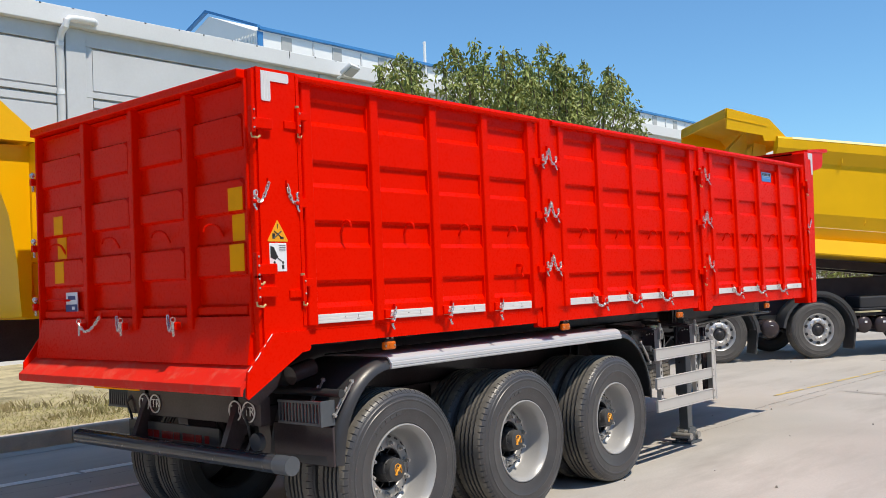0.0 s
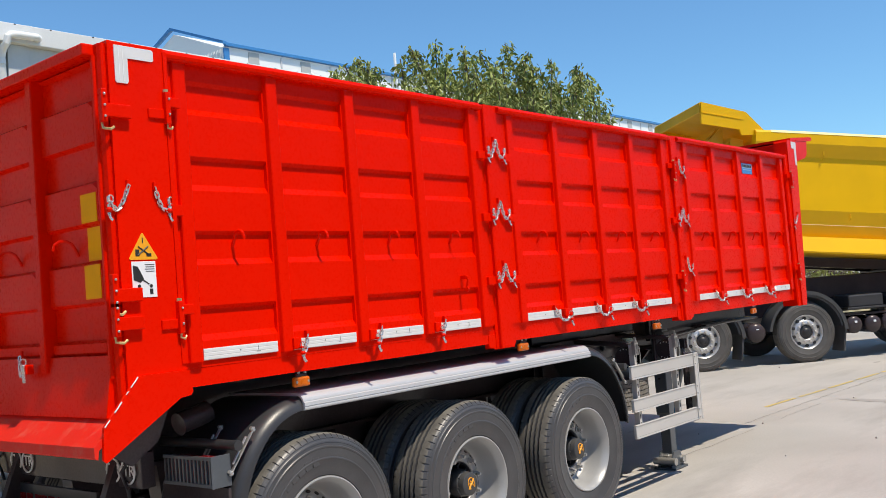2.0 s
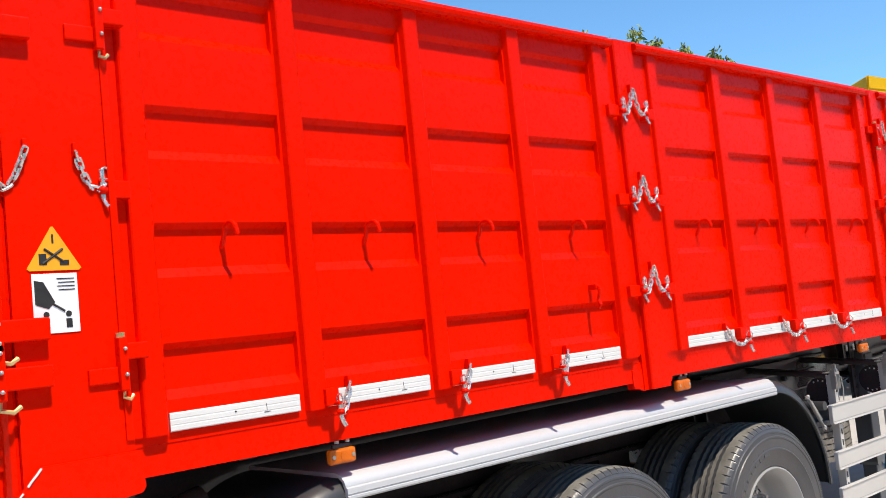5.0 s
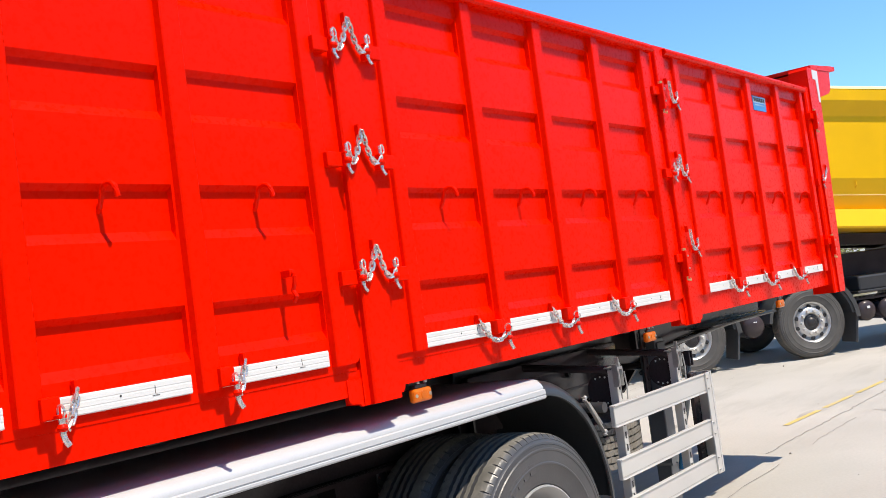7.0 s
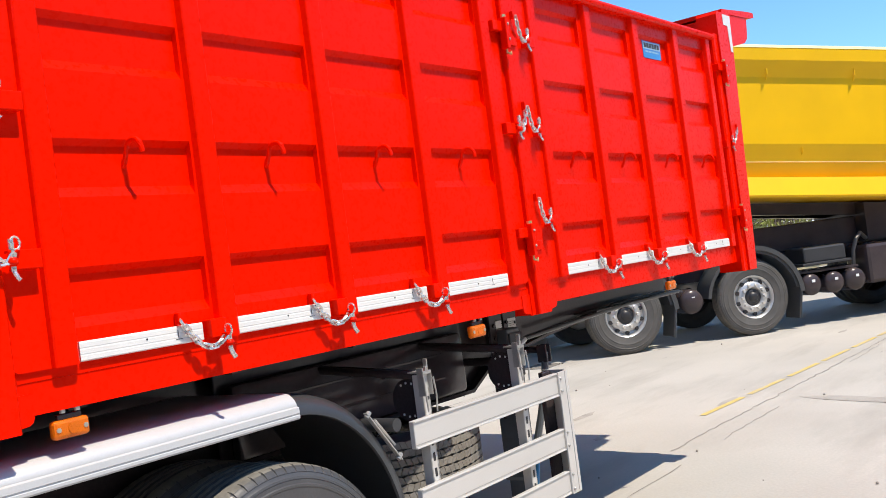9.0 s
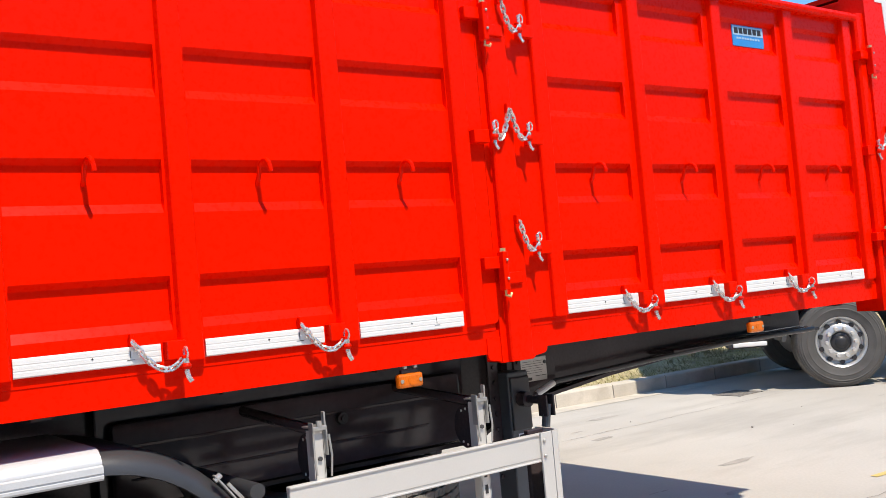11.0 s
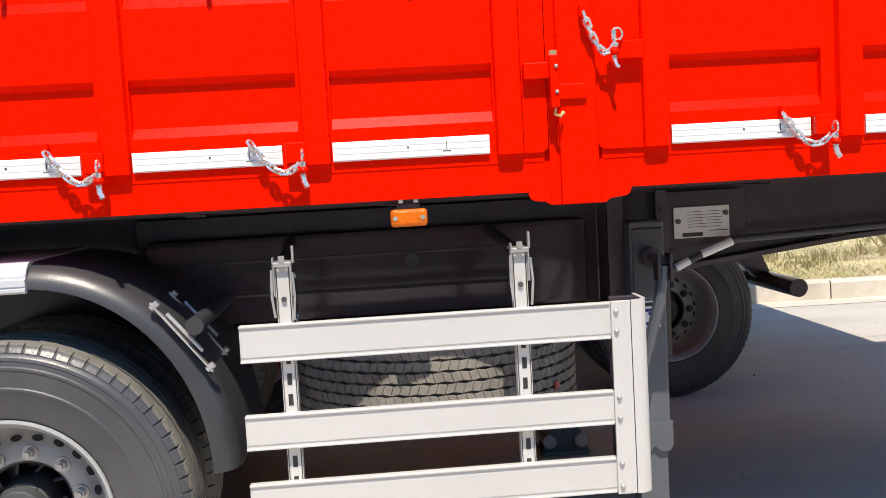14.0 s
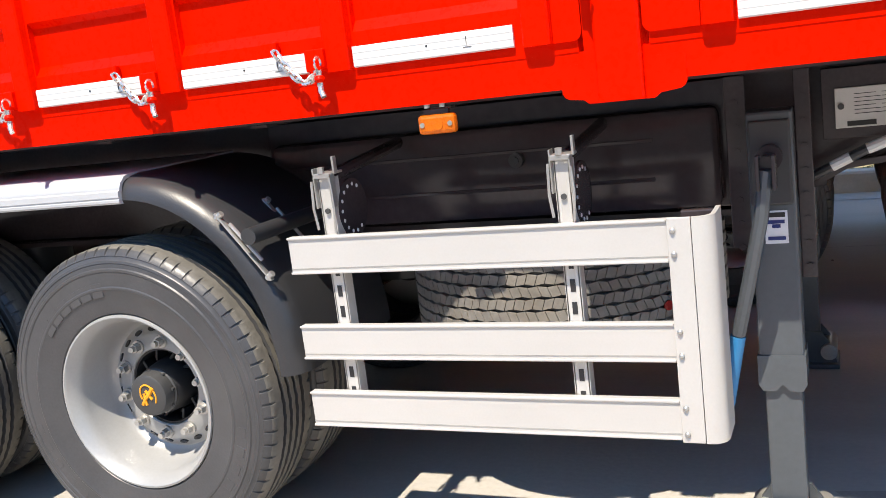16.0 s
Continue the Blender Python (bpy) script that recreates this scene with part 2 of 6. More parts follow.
def finish(bm, name, mat, smooth=False, angle=35):
    bmesh.ops.recalc_face_normals(bm, faces=bm.faces)
    me = bpy.data.meshes.new(name)
    bm.to_mesh(me)
    bm.free()
    me.materials.append(mat)
    if smooth:
        me.shade_smooth()
        me.set_sharp_from_angle(angle=radians(angle))
    return me


def part(name, bm, mat, parent, label="", smooth=False):
    """Links a bmesh as one mesh object under a thing or under a part."""
    ob = new(name, bm if isinstance(bm, bpy.types.Mesh) else finish(bm, name, mat, smooth))
    ob.parent = parent
    if parent.type == "EMPTY":
        ob.matrix_parent_inverse = Matrix.Translation(-Vector(parent.location))
    if label:
        ob["label"] = label
    return ob


def thing(name, at, label, category, group="", kind=""):
    ob = new(name)
    ob.location = at
    ob.empty_display_size = 0.2
    return tagged(ob, label, category, group, kind)


def single(name, bm, mat, label, category, kind="", smooth=False, group=""):
    return tagged(new(name, finish(bm, name, mat, smooth)), label, category, group, kind)


NB = bmesh.new

# ---- ground ----
single("ground", box(NB(), -400, 900, -400, 900, -0.3, 0.0), CONCRETE, "pale grey worn concrete yard with dust and stains", "ground", "structure")
bm = NB()
gx, gy = 170, 44
vs = []
for i in range(gx + 1):
    x = -50 + 1.0 * i
    row = []
    for j in range(gy + 1):
        d = 0.15 + 0.30 * j
        row.append(bm.verts.new((x, 7.02 - 0.058 * x + d, 0.175 + min(1, (d - 0.15) / 1.0) * (0.05 + 0.06 * noise.noise((x * 0.5, d * 0.5, 0))))))
    vs.append(row)
for i in range(gx):
    for j in range(gy):
        bm.faces.new((vs[i][j], vs[i + 1][j], vs[i + 1][j + 1], vs[i][j + 1]))
single("lawn", bm, SOIL, "dry yellowish lawn strip behind the kerb", "lawn", "structure", True)

# ---- unseen walls added behind the camera to block low sky light ----
single("unseen_wall_south", box(NB(), -22, 60, -16.4, -16, 0, 7.5), BLOCKER_WALL, "unseen plain tan wall added to block low sky light", "wall", "structure")
single("unseen_wall_west", box(NB(), -22.4, -22, -16.4, 19.9, 0, 7.5), BLOCKER_WALL, "unseen plain tan wall added to block low sky light", "wall", "structure")

# ---- buildings ----
WY = 20.0
wall = thing("grey_building", (20, WY + 3, 0), "long grey rendered industrial building with recessed wall panels", "building")
part("wall", box(NB(), -60, 90, WY, WY + 0.4, 0, 9.12), WALL, wall)
part("parapet", box(NB(), -60, 90, WY - 0.34, WY + 0.5, 9.121, 9.62, 0.02), WALL_LIGHT, wall)
part("plinth", box(NB(), -60, 90, WY - 0.12, WY, 0, 0.75), WALL_LIGHT, wall)
part("rear_wall", box(NB(), -60, 90, WY + 14, WY + 14.4, 0, 9.2), WALL, wall)
part("roof", box(NB(), -60, 90, WY + 0.4, WY + 14.4, 8.6, 8.9), WALL_LIGHT, wall)
hall = thing("factory_hall", (60, 58, 0), "tall white clad factory hall with blue roof trim", "building")
HX, HY, HZ = 38.8, 50.0, 21.0
part("wall", box(NB(), HX, 200, HY, HY + 20, 0, HZ - 0.27), HALL_WHITE, hall)
part("roof_trim", box(NB(), HX - 0.04, 200, HY - 0.3, HY - 0.002, HZ - 0.28, HZ - 0.05, 0.02), HALL_BLUE, hall)

# ---- red tipper trailer ----
TW = 2.55                      # width over the sides
trailer = thing("tipper_trailer", (3.5, TW / 2, 0), "new glossy red three-axle tipper semi-trailer on its landing legs", "trailer")
ROWS = (1.63, 1.993, 2.355, 2.725)      # lower edges of the pressed grooves
BAND, POCKET, RIBF = 0.010, 0.031, -0.016


def pressed_sheet(x0, x1, wells, z0=1.50, z1=2.975, back=0.06, lift=0.0):
    """A sheet in the xz plane with a row of mitred wells pressed into it at each of ROWS."""
    xs, deep = [x0], [0]
    for a, b in wells:
        xs += [a, a + 0.002, b - 0.002, b]
        deep += [0, 1, 1, 0]
    xs, deep = xs + [x1], deep + [0]
    zs, dz = [z0], [0]
    for z in [r + lift for r in ROWS]:
        zs += [z - 0.006, z + 0.024, z + 0.142, z + 0.161]
        dz += [0, 1, 1, 0]
    zs, dz = zs + [z1], dz + [0]
    bm = NB()
    vs = [[bm.verts.new((x, BAND + (POCKET - BAND) * p * q, z)) for z, q in zip(zs, dz)] for x, p in zip(xs, deep)]
    for A, B in zip(vs, vs[1:]):
        for k in range(len(zs) - 1):
            bm.faces.new((A[k], B[k], B[k + 1], A[k + 1]))
    rim = [v[0] for v in vs] + vs[-1][1:-1] + [v[-1] for v in vs[::-1]] + vs[0][-2:0:-1]
    rear = [bm.verts.new((v.co.x, back, v.co.z)) for v in rim]
    for k in range(len(rim)):
        j = (k + 1) % len(rim)
        bm.faces.new((rim[k], rear[k], rear[j], rim[j]))
    bm.faces.new(rear)
    return bm


def rib_outline(c, w_base=0.082, w_front=0.070):
    """Hat section seen from above, (x, y)."""
    return [(c - w_base / 2, BAND), (c - w_front / 2, RIBF + 0.004), (c - w_front / 2 + 0.005, RIBF), (c + w_front / 2 - 0.005, RIBF), (c + w_front / 2, RIBF + 0.004), (c + w_base / 2, BAND)]


def strip_bm(x0, x1):
    z0, h = 1.530, 0.056
    pts = [(0.006, z0), (-0.002, z0 + 0.002)]
    for k in range(3):
        a = z0 + 0.004 + k * 0.0175
        pts += [(-0.0034, a), (-0.0034, a + 0.012), (-0.0027, a + 0.0135), (-0.0027, a + 0.0155)]
    pts += [(-0.002, z0 + h), (0.006, z0 + h)]
    return prism(NB(), pts, "x", x0, x1)


def cane_hook(x):
    pts = [(x - 0.005, 0.034, 2.076), (x - 0.005, 0.022, 2.086), (x - 0.004, 0.011, 2.112)]
    for k in range(7):
        a = math.pi * k / 6
        pts.append((x - 0.004 + 0.010 * k / 6, -0.022 + 0.030 * math.cos(a), 2.123 + 0.028 * math.sin(a)))
    pts.append((x + 0.007, -0.053, 2.108))
    return tube(NB(), pts, 0.0080, 8)


def side_door(xa, xb, c0, pitch, clear, chain_left):
    """One drop side: pressed sheet, hat ribs, rail, edge plates, tape and rope hooks."""
    cols = [c0 + pitch * i for i in range(4)]
    door = part("side_door", pressed_sheet(xa + 0.012, xb - 0.012, [(c + 0.006, c + clear - 0.012) for c in cols]), RED, trailer)
    centres = [c0 - 0.041] + [c - 0.040 for c in cols[1:]] + [cols[3] + clear + 0.032]
    for k, c in enumerate(centres):
        bm = prism(NB(), rib_outline(c, 0.082, 0.071), "z", 1.527, 2.965)
        part("rib", bm, RED, door)
    # folded top rail with a rounded outer edge
    rail = [(0.06, 2.962), (-0.030, 2.962), (-0.040, 2.970), (-0.043, 2.985), (-0.038, 2.996), (-0.018, 3.000), (-0.012, 3.012), (0.06, 3.012)]
    part("top_rail", prism(NB(), rail, "x", xa, xb), RED, door, "", True)
    for a, b in ((xa, centres[0] - 0.040), (centres[4] + 0.040, xb)):
        outer, inner, s = (a, b, 1) if a == xa else (b, a, -1)
        corner = [(outer + s * 0.022 * (1 - math.sin(k * math.pi / 10)), 1.527 + 0.022 * (1 - math.cos(k * math.pi / 10))) for k in range(6)]
        part("edge_plate", prism(NB(), [(inner, 1.527)] + corner + [(outer, 2.958), (inner, 2.958)], "y", 0.001, BAND - 0.001), RED, door)
    for k, c in enumerate(cols):
        part("reflective_strip", strip_bm(c + 0.004, c + (0.456 if k == 3 or chain_left else 0.424)), WHITE_TAPE, door, "white ridged reflective marking strip")
        part("rope_hook", cane_hook(c + clear * 0.5), RED, door)
        bm = NB()
        rod(bm, (c + 0.22, -0.0050, 1.562), (c + 0.22, -0.001, 1.562), 0.003, 8)
        part("rivet", bm, STICKER_BLACK, door)
        bm = NB()
        box(bm, c + 0.330, c + 0.3315, -0.0047, -0.003, 1.553, 1.574)
        box(bm, c + 0.320, c + 0.344, -0.0047, -0.003, 1.546, 1.5475)
        part("tape_print", bm, GREY_PLASTIC, door)
    return door


DOORS = ((-0.122, 2.295, 0.0, 0.5627, 0.485, True), (2.475, 4.980, 2.664, 0.5627, 0.485, False), (5.128, 7.690, 5.342, 0.588, 0.477, False))
door_a, door_b, door_c = [side_door(*d) for d in DOORS]
# small rope cleat on the rear drop side
bm = NB()
box(bm, 1.985, 2.005, -0.035, 0.03, 1.845, 1.870, 0.003)
tube(bm, [(1.995, -0.03, 1.862), (1.995, -0.045, 1.845), (1.995, -0.04, 1.82), (1.995, -0.03, 1.80), (1.995, -0.045, 1.78), (1.995, -0.03, 1.765)], 0.008)
part("rope_cleat", bm, RED, door_a)


def sill_outline():
    return [(0.0125, 1.412), (0.0125, 1.4995), (0.14, 1.4995), (0.14, 1.412)]


part("sill_beam", prism(NB(), sill_outline(), "x", -0.12, 7.72), RED, trailer)
part("left_side", box(NB(), -0.40, 7.95, TW - 0.06, TW, 1.39, 3.005), RED, trailer)
part("load_floor", box(NB(), -0.44, 7.93, 0.142, TW - 0.062, 1.40, 1.46), BLACK, trailer)
part("headboard", box(NB(), 7.905, 7.965, 0.142, TW - 0.062, 1.462, 3.16, 0.006), RED, trailer)
# rear corner post with the slanted gusset below
bm = NB()
prism(bm, [(-0.431, 1.40), (-0.126, 1.40), (-0.126, 2.985), (-0.145, 3.004), (-0.431, 3.004)], "y", -0.045, 0.10)
rear_post = part("rear_corner_post", bm, RED, trailer)
bm = NB()
prism(bm, [(-0.12, 1.500), (-0.108, 1.400), (-0.120, 1.384), (-0.175, 1.378), (-0.560, 1.150), (-0.575, 1.165), (-0.565, 1.300), (-0.390, 1.500)], "y", -0.060, -0.046)
part("gusset", bm, RED, rear_post)
rnd = random.Random(3)
pts = [(-0.56 + 0.17 * k / 14 + rnd.uniform(-0.002, 0.002), -0.061 + rnd.uniform(-0.001, 0.001), 1.302 + 0.195 * k / 14) for k in range(15)]
for a, b in ((0, 3), (4, 8), (9, 11), (11, 15)):
    part("weld_seam", tube(NB(), pts[a:b], rnd.uniform(0.0022, 0.0036), 6), WHITE_TAPE, rear_post, "pale sealed weld seam")
part("corner_column", prism(NB(), [(-0.462, -0.01), (-0.455, -0.030), (-0.442, -0.036), (-0.432, -0.030), (-0.432, 0.020), (-0.462, 0.020)], "z", 1.36, 2.99), RED, rear_post)
part("post_lip", box(NB(), -0.150, -0.128, -0.052, -0.0455, 1.53, 2.99, 0.002), RED, rear_post)
# white L shaped reflector
bm = NB()
prism(bm, [(-0.400, 2.825), (-0.394, 2.815), (-0.340, 2.815), (-0.334, 2.825), (-0.334, 2.932), (-0.208, 2.932), (-0.200, 2.939), (-0.200, 2.979), (-0.208, 2.987), (-0.400, 2.987)], "y", -0.050, -0.0452)
refl = part("corner_reflector", bm, WHITE_TAPE, rear_post, "white L-shaped corner reflector")
bm = NB()
for k in range(2):
    box(bm, -0.380 + 0.020 * k, -0.377 + 0.020 * k, -0.0515, -0.0499, 2.825, 2.98)
part("reflector_ridge", bm, STICKER_WHITE, refl)


def middle_post(xa, xb, tab_a, tab_b):
    """A flat folded post with a flange behind the rear door's edge and a wide foot plate."""
    p = part("side_post", prism(NB(), [(xa - 0.029, 0.003), (xa, 0.003), (xa, -0.016), (xa + 0.006, -0.022), (xb - 0.006, -0.022), (xb, -0.016), (xb, 0.10), (xa - 0.029, 0.10)], "z", 1.374, 3.006), RED, trailer)
    foot = [(tab_a, 1.470), (tab_a, 1.402), (tab_a + 0.006, 1.392), (tab_a + 0.016, 1.386), (tab_a + 0.052, 1.382), (tab_a + 0.066, 1.371), (tab_b - 0.078, 1.371), (tab_b - 0.064, 1.382), (tab_b - 0.016, 1.388), (tab_b - 0.005, 1.395), (tab_b, 1.406), (tab_b, 1.470)]
    part("post_foot", prism(NB(), foot, "y", 0.0075, 0.020), RED, p)
    return p


post_ab = middle_post(2.326, 2.472, 2.225, 2.523)
post_bc = middle_post(5.012, 5.124, 4.918, 5.222)
bm = prism(NB(), [(7.693, -0.02), (7.705, -0.032), (7.76, -0.034), (7.90, -0.034), (7.90, 0.14), (7.693, 0.14)], "z", 1.345, 3.01)
end_post = part("front_corner_post", bm, RED, trailer)
part("post_face", prism(NB(), [(7.766, 1.345), (7.900, 1.345), (7.912, 1.40), (8.030, 3.01), (8.040, 3.165), (8.030, 3.176), (7.785, 3.172), (7.766, 3.15)], "y", -0.048, -0.0345), RED, end_post)
part("post_return", prism(NB(), [(7.902, 1.345), (7.912, 1.40), (8.030, 3.01), (8.040, 3.165), (8.026, 3.165), (8.016, 3.01), (7.902, 1.45)], "y", -0.034, 0.14), RED, end_post)
part("post_head", prism(NB(), [(7.766, 3.012), (7.766, 3.15), (7.785, 3.171), (8.015, 3.171), (8.010, 3.012)], "y", -0.034, 0.10), RED, end_post)
bm = prism(NB(), [(7.880, 3.162), (7.880, 3.085), (7.955, 3.085), (7.966, 2.90), (8.010, 2.90), (8.024, 3.162)], "y", -0.0515, -0.0482)
part("corner_reflector", bm, WHITE_TAPE, end_post, "white L-shaped corner reflector")
# spill board that leans forward over the headboard
bm = prism(NB(), [(7.907, 3.175), (7.907, 3.205), (8.46, 3.256), (8.575, 3.262), (8.590, 3.250), (8.585, 3.226), (8.44, 3.205)], "y", -0.040, TW + 0.040)
spill = part("spill_board", bm, RED, trailer)
cheek = [(7.907, 3.174), (7.907, 2.935), (8.08, 2.955), (8.33, 3.005), (8.400, 3.050), (8.432, 3.203)]
part("spill_cheek", prism(NB(), cheek, "y", -0.034, -0.022), RED, spill)
part("spill_cheek", prism(NB(), cheek, "y", TW + 0.022, TW + 0.034), RED, spill)
part("spill_plate", prism(NB(), [(7.945, 2.94), (8.08, 2.957), (8.33, 3.007), (8.398, 3.052), (8.430, 3.202), (8.415, 3.202), (8.385, 3.060), (8.325, 3.020), (8.075, 2.972), (7.945, 2.955)], "y", -0.0215, TW + 0.0215), RED, spill)

# ---- tailgate ----
GX = -0.460
GRIBS = (0.022, 0.60, 1.215, 1.83, TW - 0.022)
gate = part("tailgate", box(NB(), GX + 0.036, GX + 0.06, 0.024, TW - 0.024, 1.60, 2.94), RED, trailer)


def raised_panel(y0, y1, z0, z1, chamfer):
    """A pressed-out field of the tailgate with sloped edges; one upper corner is cut."""
    def ring(e, x):
        c = chamfer
        return [(x, y0 + e, z0 + e), (x, y1 - e, z0 + e), (x, y1 - e, z1 - e), (x, y0 + c + e, z1 - e), (x, y0 + e, z1 - c * 0.7 - e)]
    bm = NB()
    A, B = [[bm.verts.new(p) for p in ring(e, x)] for e, x in ((0.0, GX + 0.0355), (0.015, GX + BAND))]
    for k in range(5):
        bm.faces.new((A[k], A[(k + 1) % 5], B[(k + 1) % 5], B[k]))
    bm.faces.new(A[::-1])
    bm.faces.new(B)
    return bm


for a, b in zip(GRIBS, GRIBS[1:]):
    for z0, z1 in ((1.60, 1.672), (1.826, 2.030), (2.189, 2.393), (2.551, 2.763), (2.915, 2.94)):
        part("pressed_panel", raised_panel(a + (0.040 if a < 0.1 else 0.075), b - 0.030, z0, z1, 0.040 if 1.7 < z0 < 2.9 else 0.004), RED, gate)
part("tailgate_apron", prism(NB(), [(GX - 0.002, 1.600), (GX + 0.03, 1.600), (GX + 0.03, 1.33), (GX - 0.045, 1.33)], "y", 0.02, TW - 0.02), RED, gate)
part("top_rail", box(NB(), GX - 0.055, GX + 0.06, 0.02, TW - 0.02, 2.94, 2.995, 0.008), RED, gate)
for k, y in enumerate(GRIBS):
    w = 0.044 if k in (0, 4) else 0.072
    d = 0.014 if k in (0, 4) else 0.024
    pts = [(GX + 0.0355, y - w / 2), (GX - d + 0.006, y - w / 2 + 0.008), (GX - d, y - w / 2 + 0.014), (GX - d, y + w / 2 - 0.014), (GX - d + 0.006, y + w / 2 - 0.008), (GX + 0.0355, y + w / 2)]
    part("rib", prism(NB(), pts, "z", 1.53 if k not in (0, 4) else 1.50, 2.942), RED, gate)
for y in (2.25, 1.52, 0.92, 0.36):
    bm = NB()
    tube(bm, [(GX + 0.036, y - 0.045, 2.065), (GX + 0.020, y - 0.045, 2.095), (GX + 0.006, y - 0.040, 2.122), (GX - 0.008, y - 0.022, 2.136), (GX - 0.028, y + 0.006, 2.138), (GX - 0.044, y + 0.024, 2.124), (GX - 0.050, y + 0.030, 2.098)], 0.0080)
    part("rope_hook", bm, RED, gate)
for y, w in ((0.155, 0.135), (2.255, 0.130)):
    for za, zb in ((2.206, 2.338), (2.033, 2.186), (1.858, 2.013)):
        x = GX + (0.0355 if 2.03 < za < 2.13 else BAND)
        part("reflective_tape", box(NB(), x - 0.003, x + 0.002, y - w / 2, y + w / 2, za, zb, 0.001), YELLOW_TAPE, gate, "yellow reflective tape")
part("rope_hook", tube(NB(), [(GX + 0.01, 2.10, 1.735), (GX - 0.03, 2.12, 1.735), (GX - 0.04, 2.36, 1.74), (GX + 0.01, 2.40, 1.74)], 0.008), RED, gate)
badge = part("maker_badge", box(NB(), GX + 0.004, GX + BAND + 0.002, 2.00, 2.16, 1.655, 1.790, 0.002), STICKER_WHITE, gate, "white and navy maker's badge")
part("badge_band", box(NB(), GX + 0.001, GX + 0.0037, 2.00, 2.16, 1.655, 1.705), STICKER_NAVY, badge)
part("badge_mark", box(NB(), GX + 0.001, GX + 0.0037, 2.025, 2.125, 1.738, 1.765), STICKER_NAVY, badge)
part("badge_mark", box(NB(), GX - 0.001, GX + 0.0008, 2.03, 2.07, 1.668, 1.690), STICKER_WHITE, badge)
# tipping lip under the gate
bm = NB()
prism(bm, [(-0.462, 1.345), (-0.590, 1.235), (-0.606, 1.222), (-0.606, 1.178), (-0.590, 1.168), (-0.585, 1.205), (-0.455, 1.318)], "y", -0.044, TW + 0.044)
part("tipping_lip", bm, RED_DUSTY, trailer, "red tipping lip with a film of dust")
bm = NB()
prism(bm, [(-0.390, 1.46), (-0.575, 1.165), (-0.565, 1.300), (-0.45, 1.46)], "y", TW + 0.045, TW + 0.060)
part("gusset", bm, RED, trailer)


# ---- hinges, pins and chains on the side ----
def hinge(x, z, door_right, parent, nm="hinge"):
    """Two welded lugs round one upright pin with bright bolts; door_right: the door lies on the +x side."""
    s = 1 if door_right else -1
    o = 0.0 if parent == post_bc else -0.022      # the corner posts stand prouder than the middle one
    bm = NB()
    box(bm, x - 0.013, x + 0.013, o - 0.052, o - 0.014, z - 0.075, z + 0.075, 0.004)
    xs = sorted((x + s * 0.010, x + s * 0.085))
    box(bm, xs[0], xs[1], o - 0.028, 0.004, z + 0.010, z + 0.058, 0.004)
    xs = sorted((x - s * 0.010, x - s * 0.095))
    box(bm, xs[0], xs[1], o - 0.034, o - 0.016, z - 0.052, z - 0.006, 0.004)
    h = part(nm, bm, RED, parent)
    for dz in (0.042, -0.030):
        bm = NB()
        bmesh.ops.create_uvsphere(bm, u_segments=8, v_segments=6, radius=0.0060, matrix=Matrix.Translation((x + 0.004, o - 0.054, z + dz)))
        part("bolt_head", bm, ZINC, h, "", True)
    bm = NB()
    rod(bm, (x, o - 0.034, z + 0.072), (x, o - 0.034, z + 0.088), 0.013, 10)
    part("pin_head", bm, BRASS, h, "", True)
    bm = NB()
    tube(bm, [(x, o - 0.034, z - 0.073), (x, o - 0.034, z - 0.093), (x + 0.012, o - 0.048, z - 0.10), (x + 0.022, o - 0.041, z - 0.088)], 0.006, 6)
    part("hinge_pin", bm, BRASS, h, "", True)
    return h


LINK = NB()
n_link = 14
pts = []
for k in range(n_link):
    a = 2 * math.pi * k / n_link
    pts.append((0.0112 * math.copysign(min(1, abs(1.6 * math.cos(a))), math.cos(a)) + 0.0035 * math.copysign(1, math.cos(a)), 0.0078 * math.sin(a), 0))
tube(LINK, pts, 0.0042, 5, True)
LINK = finish(LINK, "chain_link", CHAIN, True, 80)


def chain(parent, a, b, sag, links=None):
    """A hanging chain from a to b, link by link, as one mesh."""
    a, b = Vector(a), Vector(b)
    n = 90
    line = []
    for k in range(n + 1):
        f = k / n
        p = a.lerp(b, f)
        p.z -= sag * 4 * f * (1 - f) * (1 + 0.5 * (a.z > b.z) * (f - 0.5) - 0.5 * (a.z < b.z) * (f - 0.5))
        p.y += 0.010 * 4 * f * (1 - f)
        line.append(p)
    bm = NB()
    step, dist, roll, last = 0.0205, 0.0, 0, line[0]
    for k in range(1, n + 1):
        dist += (line[k] - line[k - 1]).length
        if dist >= step:
            mid = (last + line[k]) / 2
            d = (line[k] - last).normalized()
            m = Matrix.Translation(mid) @ d.to_track_quat("X", "Z").to_matrix().to_4x4() @ pose(0, 0, 0, 90 * roll + 40, 0, 0)
            vs = [bm.verts.new(m @ v.co) for v in LINK.vertices]
            for f in LINK.polygons:
                bm.faces.new([vs[i] for i in f.vertices])
            roll, dist, last = 1 - roll, 0.0, line[k]
    return part("safety_chain", bm, CHAIN, parent, "bright zinc safety chain", True)


def eye_lug(parent, x, y, z):
    bm = NB()
    box(bm, x - 0.006, x + 0.006, y - 0.012, y + 0.01, z - 0.012, z + 0.026, 0.003)
    return part("chain_eye", bm, RED, parent)


